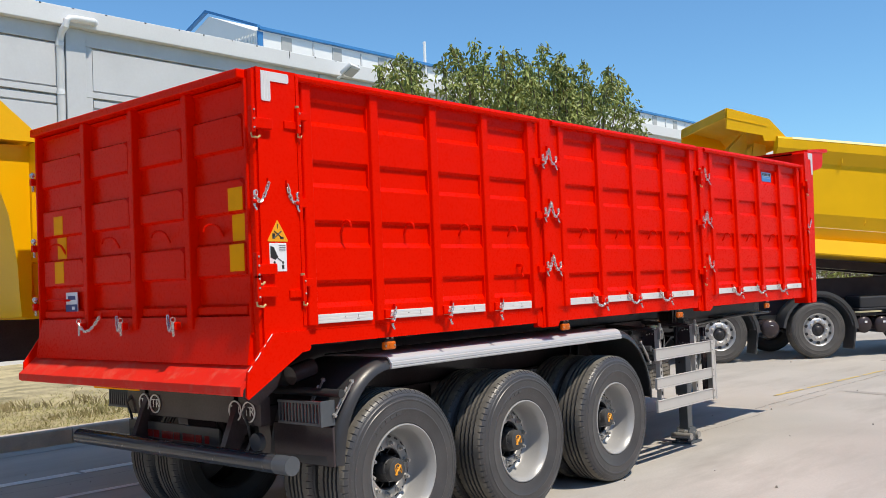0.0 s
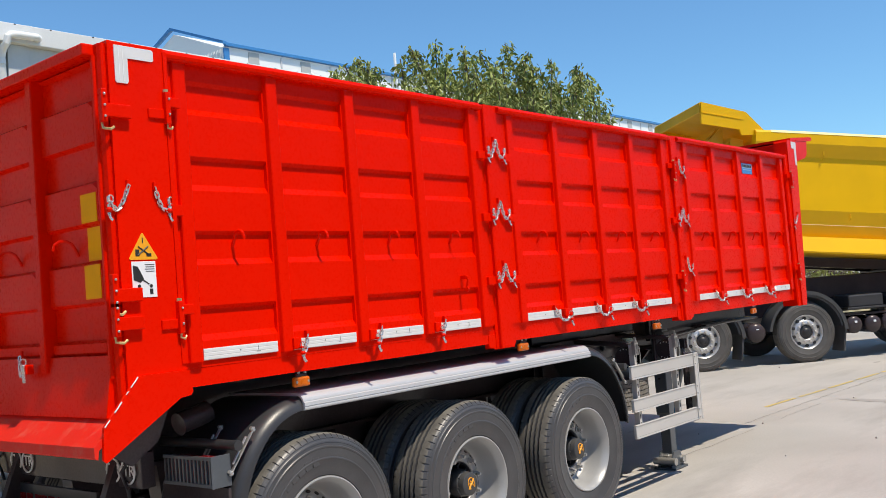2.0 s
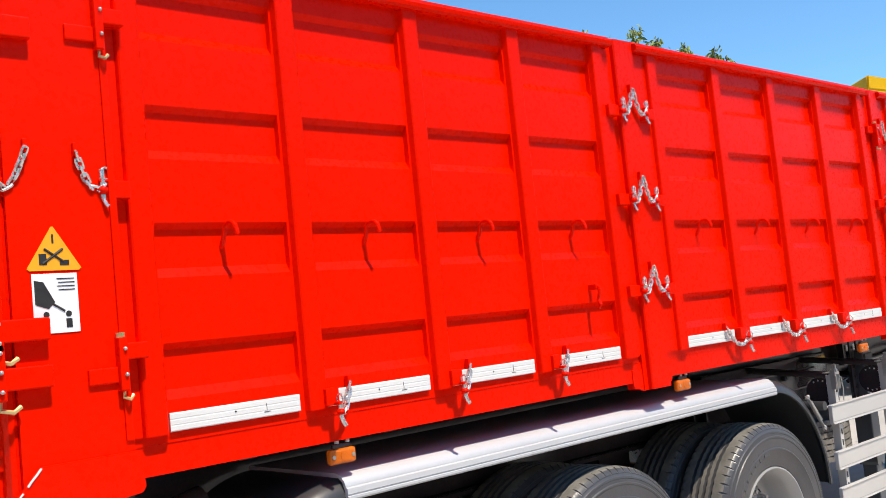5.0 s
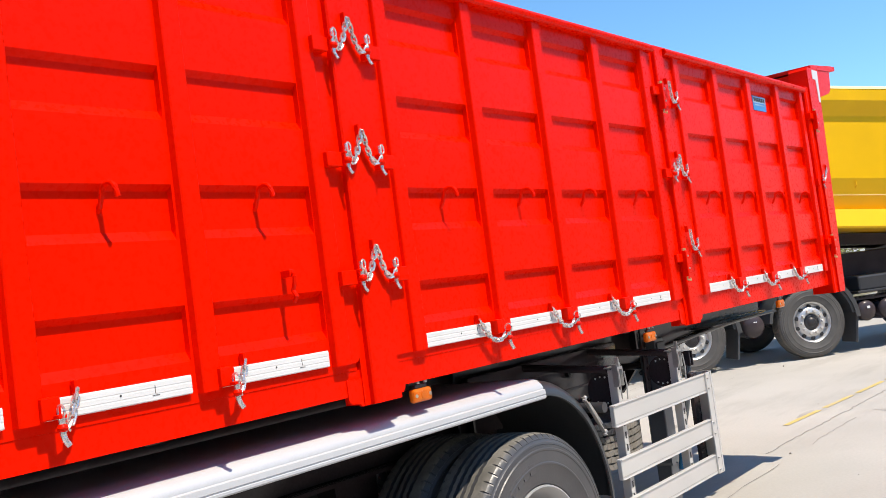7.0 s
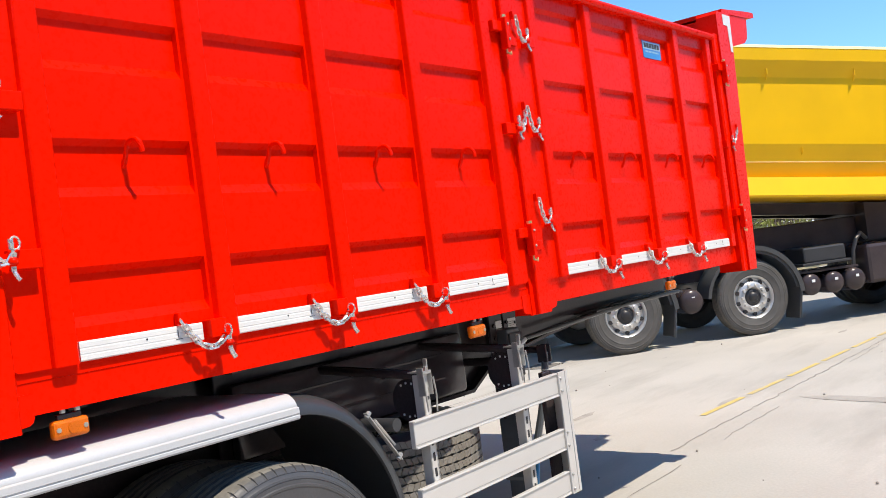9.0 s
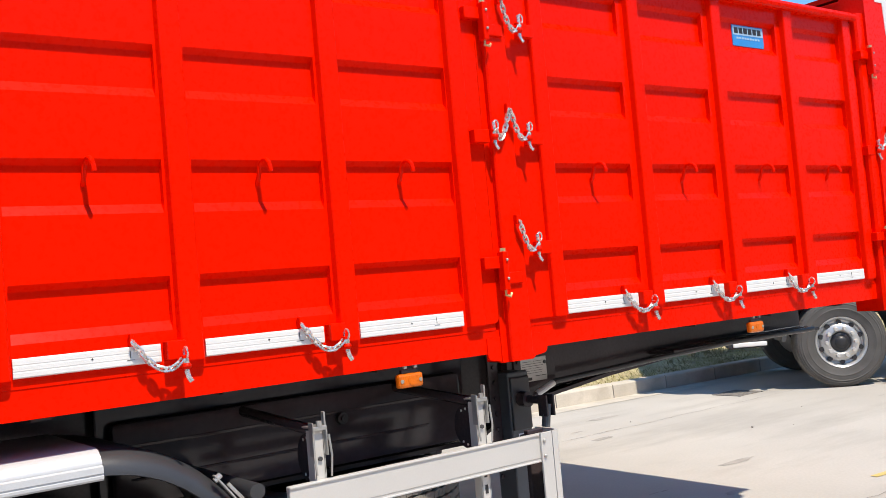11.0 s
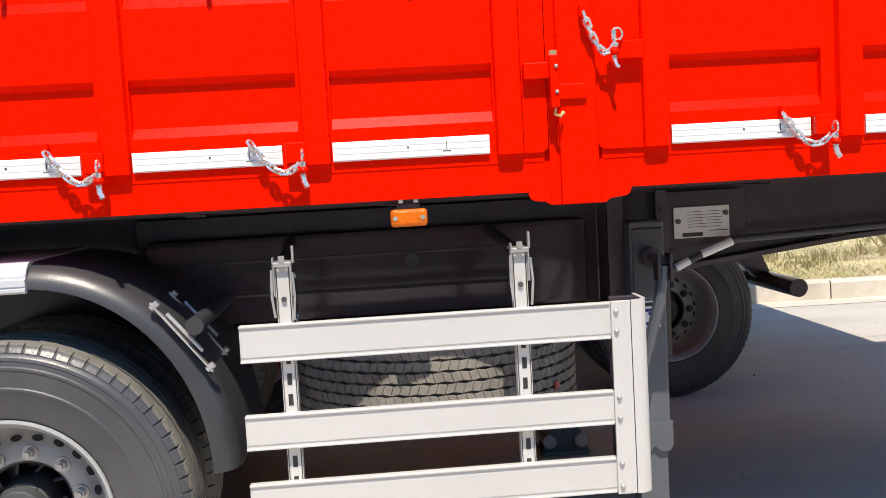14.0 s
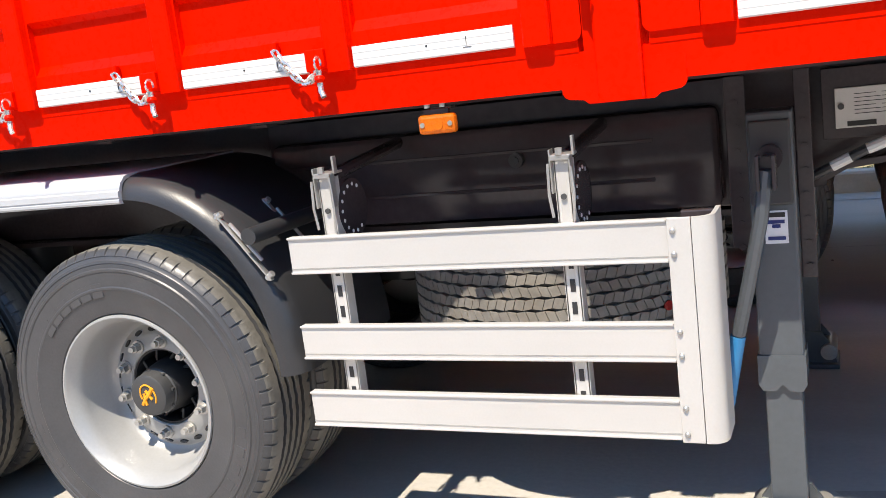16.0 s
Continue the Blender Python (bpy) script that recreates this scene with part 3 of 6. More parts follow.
def pin(parent, x, z, s):
    """A block on the door (on the s side) with ears that hold a drop-nose pin; returns where the chain hooks in."""
    bm = NB()
    xs = sorted((x + s * 0.014, x + s * 0.088))
    box(bm, xs[0], xs[1], -0.036, 0.004, z - 0.046, z + 0.006, 0.003)
    xs = sorted((x - s * 0.012, x + s * 0.016))
    box(bm, xs[0], xs[1], -0.054, -0.030, z - 0.002, z + 0.006, 0.002)
    lug = part("pin_lug", bm, RED, parent)
    bm = NB()
    rod(bm, (x, -0.048, z - 0.050), (x, -0.048, z + 0.034), 0.0075, 10)
    tube(bm, [(x, -0.048, z - 0.044), (x + 0.001, -0.051, z - 0.056), (x + 0.005, -0.055, z - 0.068), (x + 0.010, -0.057, z - 0.074)], 0.0058, 8)
    ring = [(x + 0.010 + 0.016 * math.cos(2 * math.pi * k / 12), -0.050 + 0.006 * math.cos(2 * math.pi * k / 12), z + 0.022 + 0.017 * math.sin(2 * math.pi * k / 12)) for k in range(12)]
    tube(bm, ring, 0.0036, 6, True)
    part("locking_pin", bm, CHAIN, lug, "bright zinc locking pin", True)
    bm = NB()
    bmesh.ops.create_uvsphere(bm, u_segments=10, v_segments=6, radius=0.015, matrix=Matrix.Translation((x, -0.049, z - 0.026)) @ Matrix.Diagonal((1, 1, 0.9, 1)))
    part("pin_collar", bm, RED, lug, "", True)
    return (x + 0.010, -0.052, z + 0.008)


def w_chain(post, x, ztop, dl, dr, door_l, door_r):
    eye_lug(post, x, -0.030, ztop)
    if dl:
        b = pin(door_l, x - 0.088, ztop - 0.086, -1)
        chain(post, (x - 0.004, -0.050, ztop - 0.002), b, 0.066)
    if dr:
        b = pin(door_r, x + 0.088, ztop - 0.088, 1)
        chain(post, (x + 0.004, -0.050, ztop - 0.002), b, 0.066)


for z in (2.765, 2.35, 1.93):
    w_chain(post_ab, 2.398, z, True, True, door_a, door_b)
w_chain(post_bc, 5.088, 2.355, True, True, door_b, door_c)
w_chain(post_bc, 5.088, 2.79, False, True, door_b, door_c)
w_chain(post_bc, 5.085, 1.915, False, True, door_b, door_c)
hinge(5.005, 2.70, False, post_bc)
hinge(4.998, 1.725, False, post_bc)
hinge(7.765, 2.735, False, end_post)
hinge(7.735, 1.720, False, end_post)
eye_lug(end_post, 7.855, -0.05, 2.345)
chain(end_post, (7.855, -0.06, 2.343), pin(door_c, 7.765, 2.255, -1), 0.05)
hinge(-0.150, 2.720, True, rear_post)
hinge(-0.150, 1.745, True, rear_post)
eye_lug(rear_post, -0.375, -0.048, 2.35)
eye_lug(rear_post, -0.240, -0.048, 2.345)
chain(rear_post, (-0.240, -0.06, 2.343), pin(door_a, -0.165, 2.265, 1), 0.06)
chain(rear_post, (-0.375, -0.06, 2.348), pin(rear_post, -0.470, 2.265, 1), 0.06)
# tailgate hinges on the corner post
for z in (2.68, 1.86, 1.735):
    bm = NB()
    box(bm, -0.480, -0.345, -0.075, -0.046, z - 0.030, z + 0.030, 0.004)
    box(bm, -0.490, -0.464, -0.076, -0.044, z - 0.055, z + 0.095, 0.005)
    h = part("tailgate_hinge", bm, RED, rear_post)
    for dz in (-0.03, 0.02, 0.07):
        bm = NB()
        bmesh.ops.create_uvsphere(bm, u_segments=8, v_segments=6, radius=0.0062, matrix=Matrix.Translation((-0.478, -0.080, z + dz)))
        part("bolt_head", bm, ZINC, h, "", True)
    bm = NB()
    tube(bm, [(-0.476, -0.045, z - 0.055), (-0.476, -0.05, z - 0.078), (-0.45, -0.07, z - 0.085), (-0.43, -0.062, z - 0.072)], 0.007, 6)
    part("hinge_pin", bm, BRASS, h, "", True)
# bottom chains along the drop sides
for door, c0, pitch, clear, left in ((door_a, 0.0, 0.5627, 0.485, True), (door_b, 2.664, 0.5627, 0.485, False), (door_c, 5.342, 0.588, 0.477, False)):
    for k in range(3):
        if left:
            xe, xp, s = c0 + pitch * (k + 1) + 0.088, c0 + pitch * (k + 1) + 0.018, -1
        else:
            xe, xp, s = c0 + pitch * k + 0.335, c0 + pitch * k + clear - 0.002, 1
        eye_lug(door, xe, -0.004, 1.600)
        bm = NB()
        xs = sorted((xp - s * 0.048, xp + s * 0.010)) if s > 0 else (xp - 0.040, xp + 0.012)
        box(bm, xs[0], xs[1], -0.032, 0.0105, 1.534, 1.592, 0.003)
        box(bm, xp - 0.012, xp + 0.012, -0.058, -0.031, 1.536, 1.546, 0.002)
        lug = part("pin_lug", bm, RED, door)
        bm = NB()
        bmesh.ops.create_uvsphere(bm, u_segments=10, v_segments=6, radius=0.015, matrix=Matrix.Translation((xp, -0.050, 1.512)) @ Matrix.Diagonal((1, 1, 0.8, 1)))
        part("pin_collar", bm, RED, lug, "", True)
        bm = NB()
        rod(bm, (xp, -0.050, 1.492), (xp, -0.050, 1.545), 0.0085, 10)
        tube(bm, [(xp, -0.050, 1.495), (xp + 0.002, -0.054, 1.480), (xp + 0.010, -0.058, 1.464)], 0.008, 8)
        tube(bm, [(xp, -0.050 + 0.017 * math.cos(2 * math.pi * j / 12), 1.553 + 0.017 * math.sin(2 * math.pi * j / 12)) for j in range(12)], 0.0035, 6, True)
        part("locking_pin", bm, CHAIN, lug, "bright zinc locking pin", True)
        chain(door, (xe, -0.018, 1.600), (xp, -0.052, 1.550), 0.062)
for y, yp in ((1.66, 1.84), (1.44, 1.30), (0.84, 0.70)):
    eye_lug(gate, GX - 0.01, y, 1.615)
    bm = NB()
    box(bm, GX - 0.07, GX - 0.03, yp - 0.02, yp + 0.03, 1.53, 1.575, 0.004)
    lug = part("pin_lug", bm, RED, gate)
    bm = NB()
    rod(bm, (GX - 0.072, yp, 1.49), (GX - 0.072, yp, 1.575), 0.008, 8)
    tube(bm, [(GX - 0.072 + 0.016 * math.cos(2 * math.pi * j / 12), yp, 1.588 + 0.016 * math.sin(2 * math.pi * j / 12)) for j in range(12)], 0.0035, 6, True)
    part("locking_pin", bm, CHAIN, lug, "bright zinc locking pin", True)
    chain(gate, (GX - 0.02, y, 1.613), (GX - 0.074, yp, 1.575), 0.07)
for z in (2.62, 2.13, 1.70):
    bm = NB()
    box(bm, GX - 0.04, GX + 0.02, TW + 0.001, TW + 0.035, z - 0.03, z + 0.02, 0.004)
    lug = part("pin_lug", bm, RED, gate)
    bm = NB()
    rod(bm, (GX - 0.01, TW + 0.04, z - 0.07), (GX - 0.01, TW + 0.04, z + 0.04), 0.010, 8)
    bmesh.ops.create_uvsphere(bm, u_segments=8, v_segments=6, radius=0.022, matrix=Matrix.Translation((GX - 0.012, TW + 0.045, z + 0.05)))
    part("locking_pin", bm, CHAIN, lug, "bright zinc locking pin", True)

# ---- stickers on the side ----
bm = NB()
prism(bm, [(-0.388, 2.022), (-0.382, 2.016), (-0.248, 2.016), (-0.242, 2.022), (-0.312, 2.136), (-0.318, 2.136)], "y", -0.0478, -0.0455)
warn = part("warning_triangle", bm, STICKER_ORANGE, rear_post, "orange triangular warning sticker")
bm = NB()
for a, b in (((-0.345, 2.035), (-0.29, 2.075)), ((-0.34, 2.075), (-0.29, 2.04))):
    rod(bm, (a[0], -0.0485, a[1]), (b[0], -0.0485, b[1]), 0.0035, 4)
box(bm, -0.3185, -0.3135, -0.0490, -0.0478, 2.090, 2.115)
box(bm, -0.355, -0.335, -0.0490, -0.0478, 2.032, 2.062)
box(bm, -0.300, -0.275, -0.0490, -0.0478, 2.030, 2.044)
part("sticker_print", bm, STICKER_BLACK, warn)
note = part("instruction_label", box(NB(), -0.378, -0.256, -0.0478, -0.0455, 1.846, 2.008, 0.0008), STICKER_WHITE, rear_post, "white instruction label with black pictograms")
bm = NB()
prism(bm, [(-0.372, 1.990), (-0.372, 1.925), (-0.338, 1.912), (-0.320, 1.930), (-0.348, 1.985)], "y", -0.0492, -0.0479)
for x in (-0.345, -0.285):
    box(bm, x - 0.008, x + 0.008, -0.0492, -0.0479, 1.860, 1.884)
    bmesh.ops.create_cone(bm, cap_ends=True, segments=10, radius1=0.008, radius2=0.008, depth=0.0013, matrix=Matrix.Translation((x, -0.0486, 1.897)) @ pose(0, 0, 0, 90, 0, 0))
rod(bm, (-0.325, -0.0486, 1.925), (-0.295, -0.0486, 1.905), 0.003, 4)
for k in range(4):
    box(bm, -0.312 + 0.004 * (k % 2), -0.264, -0.0492, -0.0479, 1.992 - 0.010 * k, 1.9945 - 0.010 * k)
part("sticker_print", bm, STICKER_BLACK, note)
badge = part("maker_plate", box(NB(), 6.652, 6.906, 0.0275, 0.0320, 2.756, 2.862, 0.001), STICKER_BLUE, door_c, "white and blue maker's sticker")
part("plate_top", box(NB(), 6.657, 6.901, 0.0262, 0.0273, 2.812, 2.857), STICKER_PALE, badge)
bm = NB()
for k in range(6):
    x = 6.668 + k * 0.0372
    box(bm, x, x + 0.029, 0.0250, 0.0261, 2.820, 2.849)
part("plate_mark", bm, STICKER_BLACK, badge)
bm = NB()
for k in range(9):
    box(bm, 6.684 + k * 0.0215, 6.699 + k * 0.0215, 0.0262, 0.0273, 2.792, 2.802)
part("plate_mark", bm, STICKER_PALE, badge)

# ---- running gear of the trailer ----
HUBZ = 0.535
AXLES = (0.735, 2.042, 3.348)
WY0 = 0.030                      # outer sidewall of the near tyres


DUSTY = material("dusty_tyre_tread", (0.150, 0.140, 0.122), 0.85, 0, 0.25, 7, 0.3, 90, dirt=(0.06, 0.056, 0.05), dirt_amount=0.5, dirt_scale=9)


def tyre_mesh(name, R=0.535, W=0.29, blocks=72):
    bm = NB()
    k = R / 0.535
    prof = [(0.298, 0.030), (0.312, 0.012), (0.345, 0.004), (0.392, -0.004), (0.396, -0.0065), (0.402, -0.0065), (0.406, -0.004), (0.452, -0.0035), (0.456, -0.0065), (0.463, -0.0065), (0.467, -0.002), (0.480, 0.001), (0.482, -0.001), (0.490, 0.0015), (0.493, 0.005), (0.503, 0.009), (0.505, 0.0075), (0.515, 0.014), (0.525, 0.024), (0.530, 0.034)]
    groove = []
    for y in (0.088, 0.126, 0.164, 0.202):
        groove += [(0.5335, y - 0.009), (0.514, y - 0.006), (0.514, y + 0.006), (0.5335, y + 0.009)]
    mid = [(0.531, 0.048)] + groove + [(0.531, W - 0.048)]
    back = [(r, W - y) for r, y in prof[::-1]]
    # thin sipes cut into both shoulders, zigzag grooves between the tread ribs
    steps = (0.0, 0.05, 0.17, 0.22, 0.60)
    n = blocks * len(steps)
    rings = []
    for r, y in prof + mid + back:
        edge = min(y, W - y)
        cut = 0.006 if r > 0.5140 and edge < 0.036 else 0.0
        zig = 0.0018 if 0.06 < edge else 0.0
        ring = []
        for j in range(n):
            b, q = divmod(j, len(steps))
            a = 2 * math.pi * (b + steps[q]) / blocks
            rr = (r - (cut if q in (1, 2) else 0.0)) * k
            ring.append(bm.verts.new((rr * math.cos(a), y + zig * (1 if q == 4 else -1), rr * math.sin(a))))
        rings.append(ring)
    m = len(rings)
    for i in range(m):
        A, B = rings[i], rings[(i + 1) % m]
        for j in range(n):
            bm.faces.new((A[j], A[(j + 1) % n], B[(j + 1) % n], B[j]))
    for f in bm.faces:
        c = f.calc_center_median()
        f.material_index = 1 if math.hypot(c.x, c.z) > 0.5262 * k and 0.02 < c.y < W - 0.02 else 0
    me = finish(bm, name, RUBBER, True, 30)
    me.materials.append(DUSTY)
    return me


TYRE = tyre_mesh("tyre")
bm = NB()
rim_prof = [(0.300, 0.028), (0.306, 0.018), (0.304, 0.010), (0.297, 0.008), (0.290, 0.014), (0.284, 0.030), (0.276, 0.040), (0.270, 0.075), (0.265, 0.125), (0.255, 0.170), (0.244, 0.194),
            (0.231, 0.202), (0.218, 0.199), (0.198, 0.178), (0.188, 0.170), (0.142, 0.168), (0.138, 0.172), (0.138, 0.190), (0.235, 0.215), (0.300, 0.190)]
RIM_MESH = finish(lathe(bm, rim_prof, (0, 0, 0), 64), "wheel", RIM, True, 40)
bm = NB()
hub_prof = [(0.1375, 0.280), (0.1375, 0.178), (0.131, 0.178), (0.128, 0.190), (0.128, 0.255), (0.098, 0.255), (0.092, 0.200), (0.086, 0.150), (0.080, 0.136), (0.001, 0.136), (0.001, 0.280)]
lathe(bm, hub_prof, (0, 0, 0), 40)
HUB_MESH = finish(bm, "hub", HUBBLACK, True, 40)
bm = NB()
cap_prof = [(0.082, 0.137), (0.082, 0.128), (0.077, 0.124), (0.075, 0.092), (0.072, 0.082), (0.064, 0.077), (0.001, 0.0765), (0.001, 0.137)]
lathe(bm, cap_prof, (0, 0, 0), 36)
for k in range(8):
    a = 2 * math.pi * (k + 0.2) / 8
    rod(bm, (0.0755 * math.cos(a), 0.127, 0.0755 * math.sin(a)), (0.0755 * math.cos(a), 0.112, 0.0755 * math.sin(a)), 0.006, 6)
HUB_CAP = finish(bm, "hub_cap", GREY_PLASTIC, True, 40)
bm = NB()
obox(bm, pose(0.113, 0.224, 0, 0, 28, 0), 0.040, 0.058, 0.010, 0.002)
FIN = finish(bm, "hub_fin", HUBBLACK)
bm = NB()
rod(bm, (0, 0.168, 0), (0, 0.161, 0), 0.0235, 14)
rod(bm, (0, 0.162, 0), (0, 0.138, 0), 0.0165, 6)
rod(bm, (0, 0.140, 0), (0, 0.124, 0), 0.0105, 10)
NUT = finish(bm, "wheel_nut", ZINC, True, 30)
bm = NB()
rod(bm, (0, 0.004, 0), (0, -0.004, 0), 0.0165, 14)
for v in bm.verts:
    v.co = Matrix.Rotation(radians(43), 3, "Z") @ Vector((v.co.x * 0.62, v.co.y, v.co.z))
HOLE = finish(bm, "hand_hole", HUBBLACK, True, 30)
bm = NB()
tube(bm, [(0.040 * math.cos(a) * 0.75 + 0.004, 0.0755, 0.040 * math.sin(a)) for a in [math.radians(d) for d in range(-60, 200, 20)]], 0.0032, 5)
tube(bm, [(-0.034, 0.0755, -0.018), (-0.012, 0.0755, -0.004), (0.010, 0.0755, 0.002), (0.036, 0.0755, 0.016)], 0.007, 6)
tube(bm, [(-0.020, 0.0755, -0.026), (-0.008, 0.0755, 0.014)], 0.005, 6)
tube(bm, [(0.012, 0.0755, -0.018), (0.004, 0.0755, 0.020)], 0.005, 6)
EMBLEM = finish(bm, "hub_emblem", AMBER_MARK)
bm = NB()
rnd = random.Random(8)
for base, nn, dr in ((122, 6, -0.035), (225, 7, 0.01), (-20, 4, 0.0)):
    for j in range(nn):
        a = math.radians(base + (8 if dr < 0 else 9) * (j - nn / 2))
        m = pose(0, 0, 0, 0, math.degrees(-a), 0) @ pose(0.430 + dr, -0.0032, 0)
        obox(bm, m, 0.048 if dr < 0 else 0.030, 0.003, 0.044 if dr < 0 else 0.036, 0.001)
TYRE_MARKS = finish(bm, "raised_lettering", RUBBER)


def dual_wheel(owner, x, right=True, full=True, rimmat=None):
    """A twin wheel: deep dished rim, two tyres, hub and nuts."""
    w = part("wheel", RIM_MESH, None, owner, "silver dished wheel")
    turn = pose(x, WY0, HUBZ) if right else pose(x, TW - WY0, HUBZ, 0, 0, 180)
    w.matrix_basis = turn
    part("tyre", TYRE, None, w, "black tyre with worn dusty tread")
    inner = part("tyre", TYRE, None, w)
    inner.location = (0, 0.335, 0)
    hub = part("hub", HUB_MESH, None, w, "black finned hub")
    part("hub_cap", HUB_CAP, None, hub, "dark grey hub cap")
    if full:
        e = part("hub_emblem", EMBLEM, None, hub, "orange emblem")
        e.rotation_euler = (0, radians(-25), 0)
        part("raised_lettering", TYRE_MARKS, None, w)["kind"] = "stuff"
        for k in range(10):
            n = part("wheel_nut", NUT, None, w)
            a = 2 * math.pi * (k + 0.3) / 10
            n.location = (0.1675 * math.cos(a), 0, 0.1675 * math.sin(a))
        for k in range(10):      # swept fins between the hub barrel and the drum
            part("hub_fin", FIN, None, hub).matrix_basis = pose(0, 0, 0, 0, -36 * k, 0)
        for k in range(20):
            h = part("hand_hole", HOLE, None, w)
            h.matrix_basis = pose(0, 0, 0, 0, -18 * (k + 0.4), 0) @ pose(0.208, 0.187, 0)
    return w


for x in AXLES:
    dual_wheel(trailer, x)
    dual_wheel(trailer, x, False, False)
    bm = NB()
    rod(bm, (x, 0.25, HUBZ), (x, TW - 0.25, HUBZ), 0.075, 20)
    part("axle", bm, BLACK, trailer)
    for y in (0.80, TW - 0.80):
        bm = NB()
        rod(bm, (x + 0.22, y, HUBZ + 0.02), (x + 0.22, y, 0.98), 0.14, 20)
        part("air_spring", bm, PLASTIC, trailer, "", True)
        part("trailing_arm", box(NB(), x - 0.42, x + 0.34, y - 0.05, y + 0.05, HUBZ + 0.02, HUBZ + 0.10, 0.01), BLACK, trailer)
        part("suspension_hanger", prism(NB(), [(x - 0.50, 0.56), (x - 0.40, 0.50), (x - 0.30, 0.56), (x - 0.28, 1.0), (x - 0.56, 1.0)], "y", y - 0.06, y + 0.06), BLACK, trailer)
        bm = NB()
        rod(bm, (x - 0.05, y + 0.11, HUBZ + 0.08), (x - 0.28, y + 0.11, 1.05), 0.032, 12)
        part("shock_absorber", bm, BLACK, trailer)
    bm = NB()
    rod(bm, (x + 0.06, 0.70, HUBZ + 0.12), (x + 0.28, 0.70, HUBZ + 0.18), 0.085, 16)
    part("brake_chamber", bm, GREY_STEEL, trailer, "", True)

# chassis
for y in (0.66, TW - 0.66 - 0.14):
    bm = NB()
    prism(bm, [(-0.10, 1.37), (-0.10, 1.12), (0.10, 1.00), (5.36, 0.98), (5.56, 1.10), (6.20, 1.175), (7.10, 1.245), (8.00, 1.25), (8.00, 1.37)], "y", y + 0.06, y + 0.075)
    beam = part("chassis_beam", bm, BLACK, trailer)
    part("beam_flange", box(NB(), -0.10, 8.0, y, y + 0.14, 1.371, 1.388), BLACK, beam)
    bm = NB()
    low = [(0.10, 0.995), (5.34, 0.975), (5.56, 1.095), (6.20, 1.170), (7.10, 1.240), (8.00, 1.245)]
    prism(bm, low + [(x, z - 0.018) for x, z in low[::-1]], "y", y, y + 0.14)
    part("beam_flange", bm, BLACK, beam)
for x in (0.1, 1.3, 2.65, 3.95, 5.2, 6.4, 7.7):
    part("cross_member", box(NB(), x, x + 0.08, 0.81, TW - 0.81, 1.12 if x < 5.5 else 1.27, 1.36), BLACK, trailer)
for x in [0.3 + 0.6 * k for k in range(13)]:
    part("floor_bearer", box(NB(), x, x + 0.06, 0.145, TW - 0.145, 1.391, 1.399), BLACK, trailer)
part("understructure", box(NB(), 3.72, 5.28, 0.84, TW - 0.72, 0.94, 1.36, 0.02), BLACK, trailer)
part("side_plate", box(NB(), 3.62, 5.27, 0.660, 0.680, 0.985, 1.385, 0.006), GLOSS_BLACK, trailer)
tank = part("air_tank", box(NB(), 3.66, 5.215, 0.600, 0.655, 0.990, 1.300, 0.026), GLOSS_BLACK, trailer, "glossy black flat-sided tank", True)
for z in (1.085, 1.205):
    part("tank_bead", box(NB(), 3.72, 5.02, 0.5965, 0.602, z, z + 0.012, 0.002), GLOSS_BLACK, tank)
bm = NB()
rod(bm, (4.585, 0.574, 1.185), (4.585, 0.620, 1.185), 0.024, 16)
rod(bm, (4.585, 0.566, 1.185), (4.585, 0.575, 1.185), 0.012, 6)
part("bung", bm, PLASTIC, trailer)
part("fifth_wheel_plate", box(NB(), 6.6, 7.95, 0.55, TW - 0.55, 1.225, 1.240), BLACK, trailer)
# air line along the gooseneck
tubes = [(5.44, 0.58, 1.060), (5.52, 0.556, 1.100), (5.61, 0.550, 1.143), (5.74, 0.550, 1.190), (6.20, 0.56, 1.205), (6.60, 0.56, 1.22), (7.10, 0.56, 1.235), (7.9, 0.56, 1.235)]
part("cable_conduit", tube(NB(), tubes, 0.014, 10), PLASTIC, trailer, "", True)
part("conduit_wrap", tube(NB(), [(5.52, 0.5555, 1.1005), (5.57, 0.5525, 1.1245)], 0.0150, 10), WHITE_TAPE, trailer, "pale tape wrapped round the conduit", True)
part("conduit_wrap", tube(NB(), [(5.613, 0.550, 1.144), (5.726, 0.550, 1.185)], 0.0155, 10), WHITE_TAPE, trailer, "pale tape wrapped round the conduit", True)

# mudguards
def arc(cx, cz, a, b, d0, d1, n=20):
    return [(cx + a * math.cos(math.radians(d0 + (d1 - d0) * k / n)), cz + b * math.sin(math.radians(d0 + (d1 - d0) * k / n)), math.radians(d0 + (d1 - d0) * k / n)) for k in range(n + 1)]


GUARD = [(0.0, 0.66), (0.002, 0.12), (-0.004, 0.085), (-0.020, 0.055), (-0.048, 0.035), (-0.072, 0.030), (-0.075, 0.040), (-0.030, 0.072), (-0.014, 0.10), (-0.012, 0.66)]


def mudguard(line):
    bm = NB()
    rings = []
    for x, z, a in line:
        nx, nz = math.cos(a), math.sin(a)
        rings.append([bm.verts.new((x + d * nx, y, z + d * nz)) for d, y in GUARD])
    k = len(GUARD)
    for A, B in zip(rings, rings[1:]):
        for j in range(k):
            bm.faces.new((A[j], A[(j + 1) % k], B[(j + 1) % k], B[j]))
    bm.faces.new(rings[0])
    bm.faces.new(rings[-1][::-1])
    return bm


